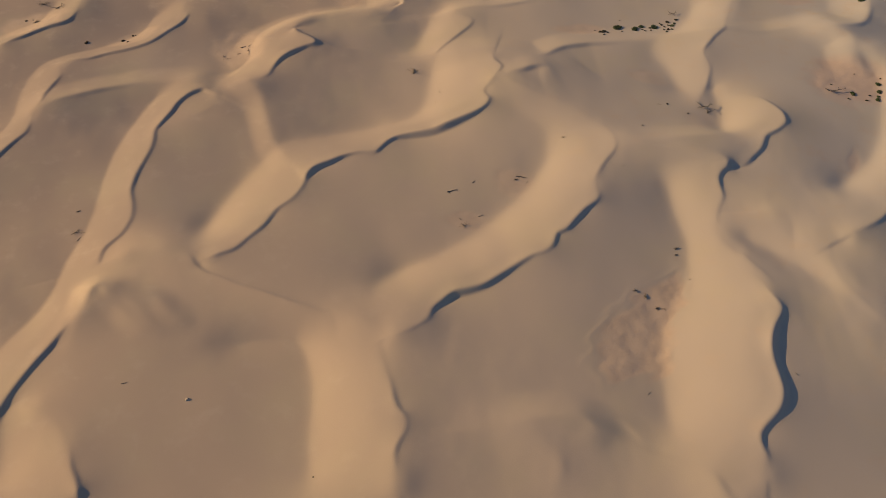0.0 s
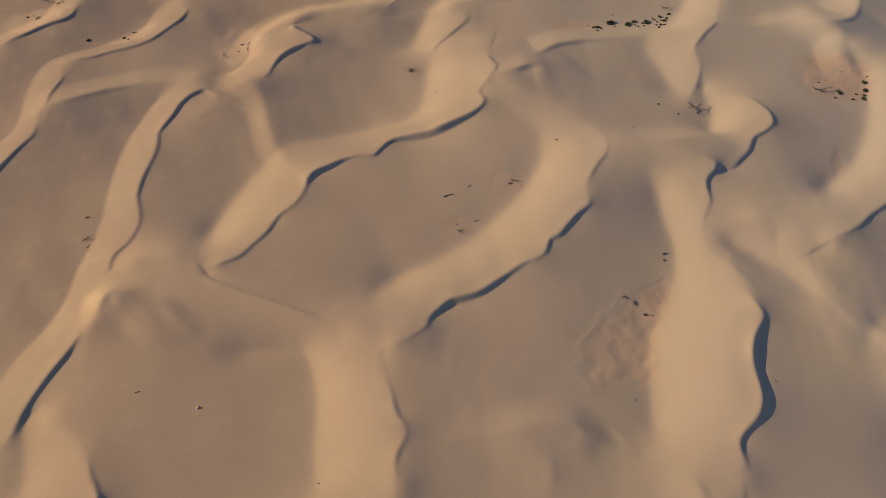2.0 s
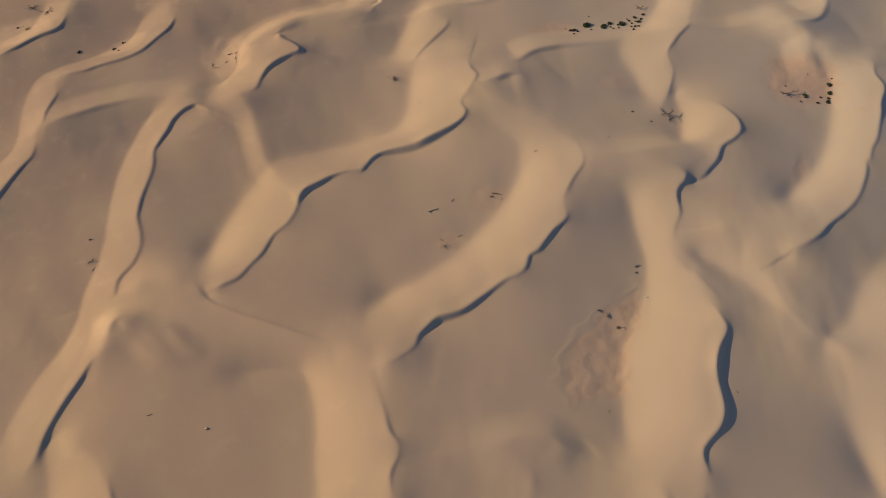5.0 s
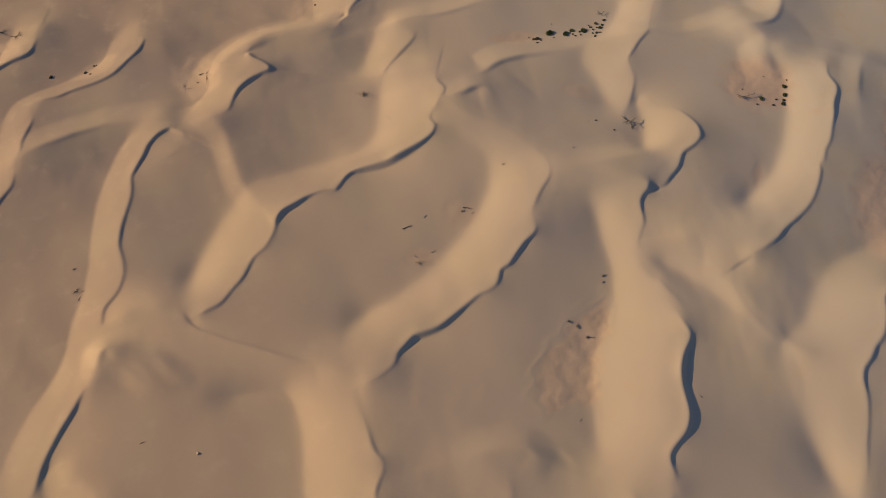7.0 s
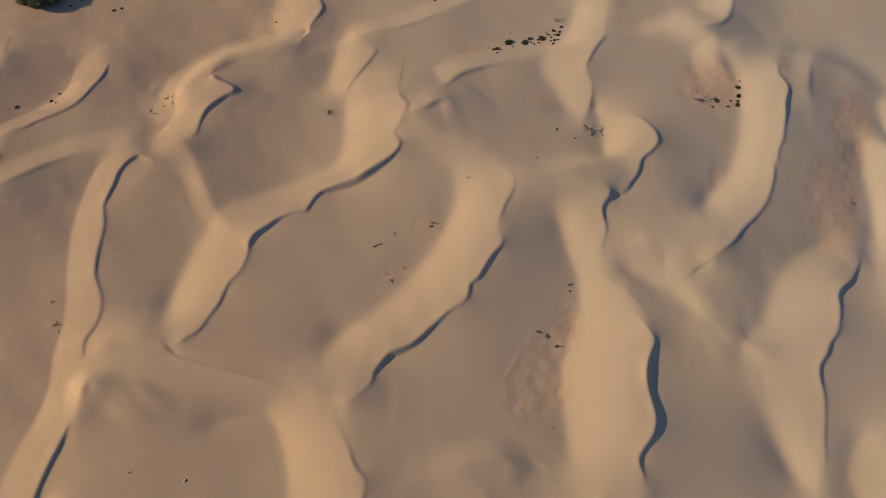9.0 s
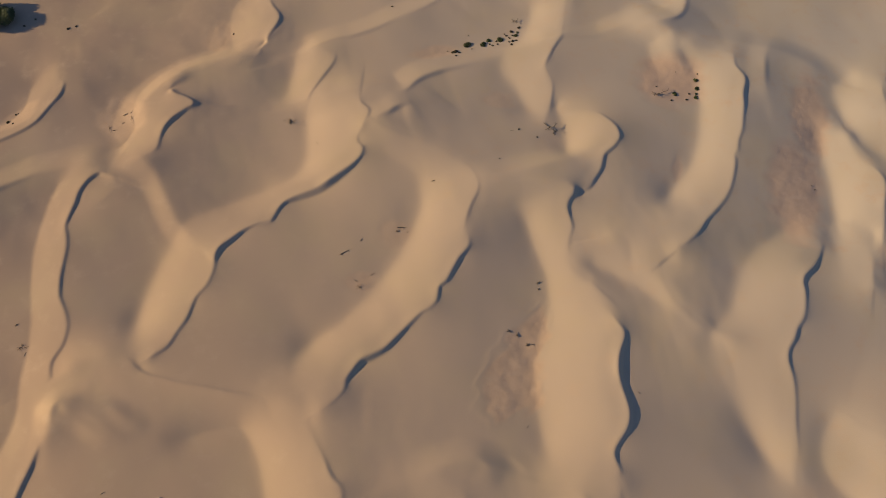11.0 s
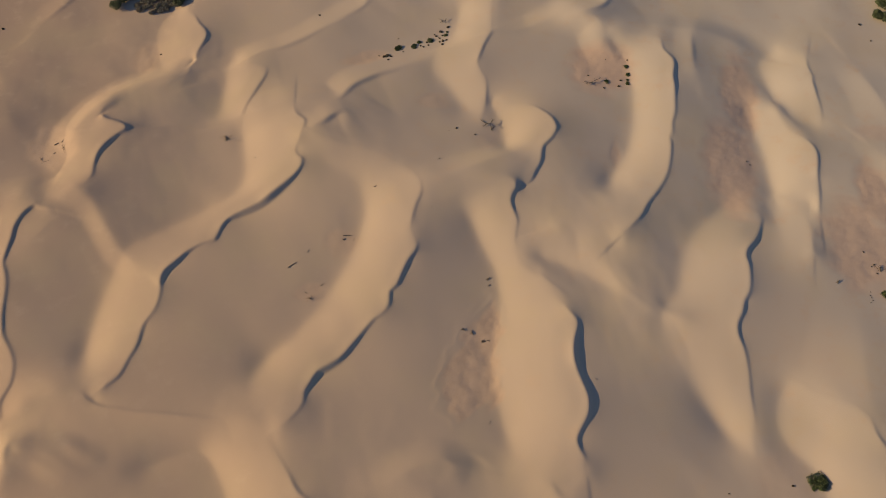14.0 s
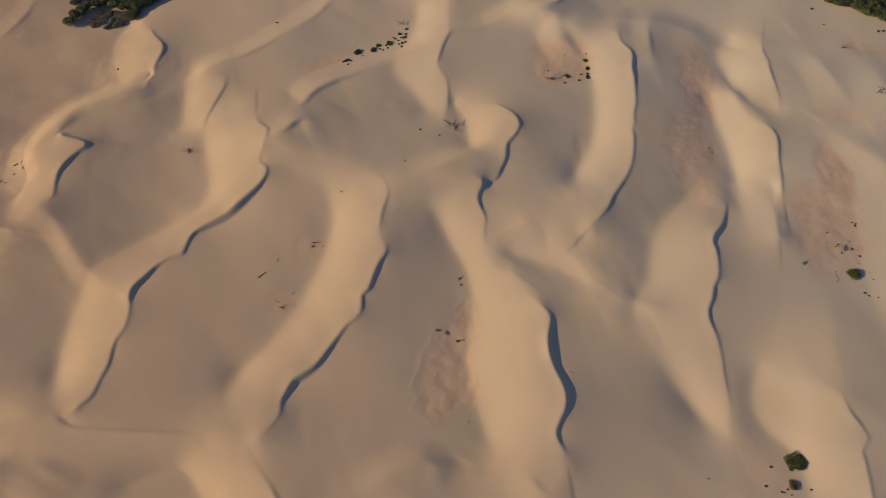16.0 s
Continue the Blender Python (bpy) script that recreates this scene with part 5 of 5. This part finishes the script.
BRUSH = [bush(k, TWIG, name="dead_brush", lumps=9, height=0.45, count=170, leaf=0.085, label="grey leafless dead brush at the edge of the woods", category="brush", group="dead brush") for k in (61, 62)]
scatter(BRUSH, [
    (-17.3, 136.4, 0.92, 210), (-16.2, 136.4, 0.92, 285), (-14.9, 135.1, 0.91, 165), (-13.5, 135.1, 0.92, 120), (-12.2, 135.2, 0.92, 60), (-11.0, 136.0, 0.82, 75),
    (-16.4, 137.8, 0.92, 315), (-15.1, 137.3, 0.92, 0), (-13.7, 136.6, 0.92, 150), (-12.3, 136.7, 0.92, 240), (-14.0, 138.2, 0.92, 210), (-15.6, 138.8, 0.92, 285),
    (-14.0, 135.8, 0.81, 30), (-12.9, 135.9, 0.82, 150), (-15.5, 136.5, 0.82, 255), (-11.5, 137.1, 0.82, 285), (-11.6, 135.6, 0.82, 330), (-17.3, 137.4, 0.82, 15),
    (-14.6, 137.6, 0.82, 345), (-12.9, 137.6, 0.82, 180),
])

# bare dead trees and branches on the sand
WOOD = [dead_tree(k, branches=b, length=n, lying=True, label="dark leafless dead tree with crooked branches on the sand", group="dead trees")
        for k, b, n in ((21, 7, 1.9), (22, 6, 1.6), (23, 8, 1.7), (24, 5, 1.5))]
scatter(WOOD, [
    (-7.0, 101.7, 1.0, 20), (34.5, 93.0, 1.4, 0), (34.9, 91.6, 0.75, 60), (53.8, 96.4, 1.5, 100), (81.3, 49.4, 0.95, 0), (104.3, 74.8, 1.1, 60),
    (-48.5, 68.1, 0.7, 30), (-32.5, 107.7, 0.75, 0), (-68.0, 115.6, 0.8, 0), (-65.6, 120.0, 1.2, 50), (-68.6, 121.5, 1.1, 0), (-36.2, 106.5, 0.6, 0),
    (0.2, 68.7, 0.65, 70), (34.3, 117.9, 0.9, 0), (104.7, 86.1, 0.7, 0), (-15.4, 140.7, 1.2, 0), (-14.0, 137.8, 1.3, 80), (-11.9, 136.9, 1.2, 40),
], 0.74)

STUMPS = [stump(k, label="broken dark dead stump with spreading roots in sand", group="dead stumps") for k in (31, 32)]
scatter(STUMPS, [
    (19.8, 57.7, 0.75, 0), (20.9, 56.9, 0.8, 60), (22.0, 55.3, 0.7, 20), (25.8, 64.7, 0.75, 0), (25.6, 63.7, 0.55, 50), (-49.1, 71.9, 0.6, 0),
    (7.0, 77.6, 0.65, 30), (74.2, 49.4, 0.9, 0),
], 0.72)

STICKS = [fallen_branch(k, label="dark fallen dead branch lying on the sand", group="fallen branches") for k in (41, 42)]
scatter(STICKS, [
    (22.4, 55.2, 1.3, 5), (7.8, 78.2, 1.6, 0), (-3.1, 96.6, 0.9, 120), (14.0, 85.3, 0.9, 20), (-1.4, 75.2, 1.6, 25), (1.4, 77.0, 0.7, 60),
    (2.2, 70.8, 0.8, 30), (-0.5, 70.1, 0.7, 140), (8.5, 77.2, 0.5, 60), (26.6, 59.7, 0.4, 20), (-35.3, 105.9, 0.9, 0), (-33.9, 107.2, 0.8, 40),
    (-47.7, 67.0, 0.8, 70), (-36.4, 44.5, 0.8, 30), (19.2, 43.4, 0.5, 60), (-33.4, 109.0, 1.4, 30), (-32.5, 109.2, 1.0, 60), (34.7, 44.8, 0.5, 120),
    (-3.5, 94.3, 0.3, 0), (28.3, 93.1, 0.6, 0),
], 0.9, sink=0.03)

lump = sand_lump(3, "small crusted lump of brown sand standing alone")
stand(lump, -29.4, 42.5, 0.42, 0)

# dense scrub woods at the edges of the dunes
TREES = [scrub_tree(k, SCRUB, "dense dark-green scrub tree at the edge of the dunes", "scrub woods") for k in (51, 52, 53)]
scatter(TREES, [
    (-21.2, 138.1, 0.55, 0), (-19.8, 139.6, 0.6, 50), (-18.1, 140.3, 0.7, 10), (-16.2, 141.5, 0.8, 80), (-14.2, 141.8, 0.85, 0), (-12.4, 140.3, 0.8, 30),
    (-10.9, 139.2, 0.75, 60), (-9.2, 138.9, 0.8, 0), (-7.3, 139.3, 0.8, 20), (-10.3, 135.8, 0.5, 0), (-5.5, 140.0, 0.8, 70), (-12.3, 144.0, 1.0, 0),
    (-9.4, 143.3, 1.0, 40), (-6.6, 143.1, 1.0, 0), (-3.3, 142.0, 0.9, 90), (-15.2, 146.2, 0.9, 0), (-19.3, 143.0, 0.5, 0), (-18.0, 144.4, 0.55, 20),
    (-1.3, 143.7, 1.0, 0), (-9.7, 147.3, 1.1, 30), (-8.7, 137.5, 0.6, 0), (-7.3, 138.3, 0.6, 40), (-9.5, 136.6, 0.45, 70), (-11.3, 138.8, 0.6, 0),
], 0.98, sink=0.1)
scatter(TREES, [
    (-6.0, 139.0, 0.6, 20), (-58.7, 134.9, 0.9, 0), (-56.5, 134.0, 1.0, 50), (-54.4, 134.7, 0.9, 0), (-60.0, 137.7, 1.0, 70), (-57.0, 138.1, 1.1, 0),
    (-54.5, 135.5, 0.9, 0), (109.3, 97.3, 0.6, 0), (110.6, 96.1, 0.7, 40), (112.3, 95.6, 0.8, 0), (113.0, 93.8, 0.75, 80), (114.0, 92.3, 0.8, 0),
    (115.1, 91.3, 0.8, 20), (116.3, 90.0, 0.8, 0), (116.5, 94.3, 1.0, 60), (115.2, 96.9, 0.95, 0), (118.7, 93.3, 1.0, 30), (113.2, 98.5, 0.9, 0),
    (118.7, 89.4, 0.9, 0), (120.3, 92.9, 1.0, 50), (118.4, 97.0, 1.1, 0), (111.4, 99.4, 0.7, 0),
], 0.98, sink=0.1)
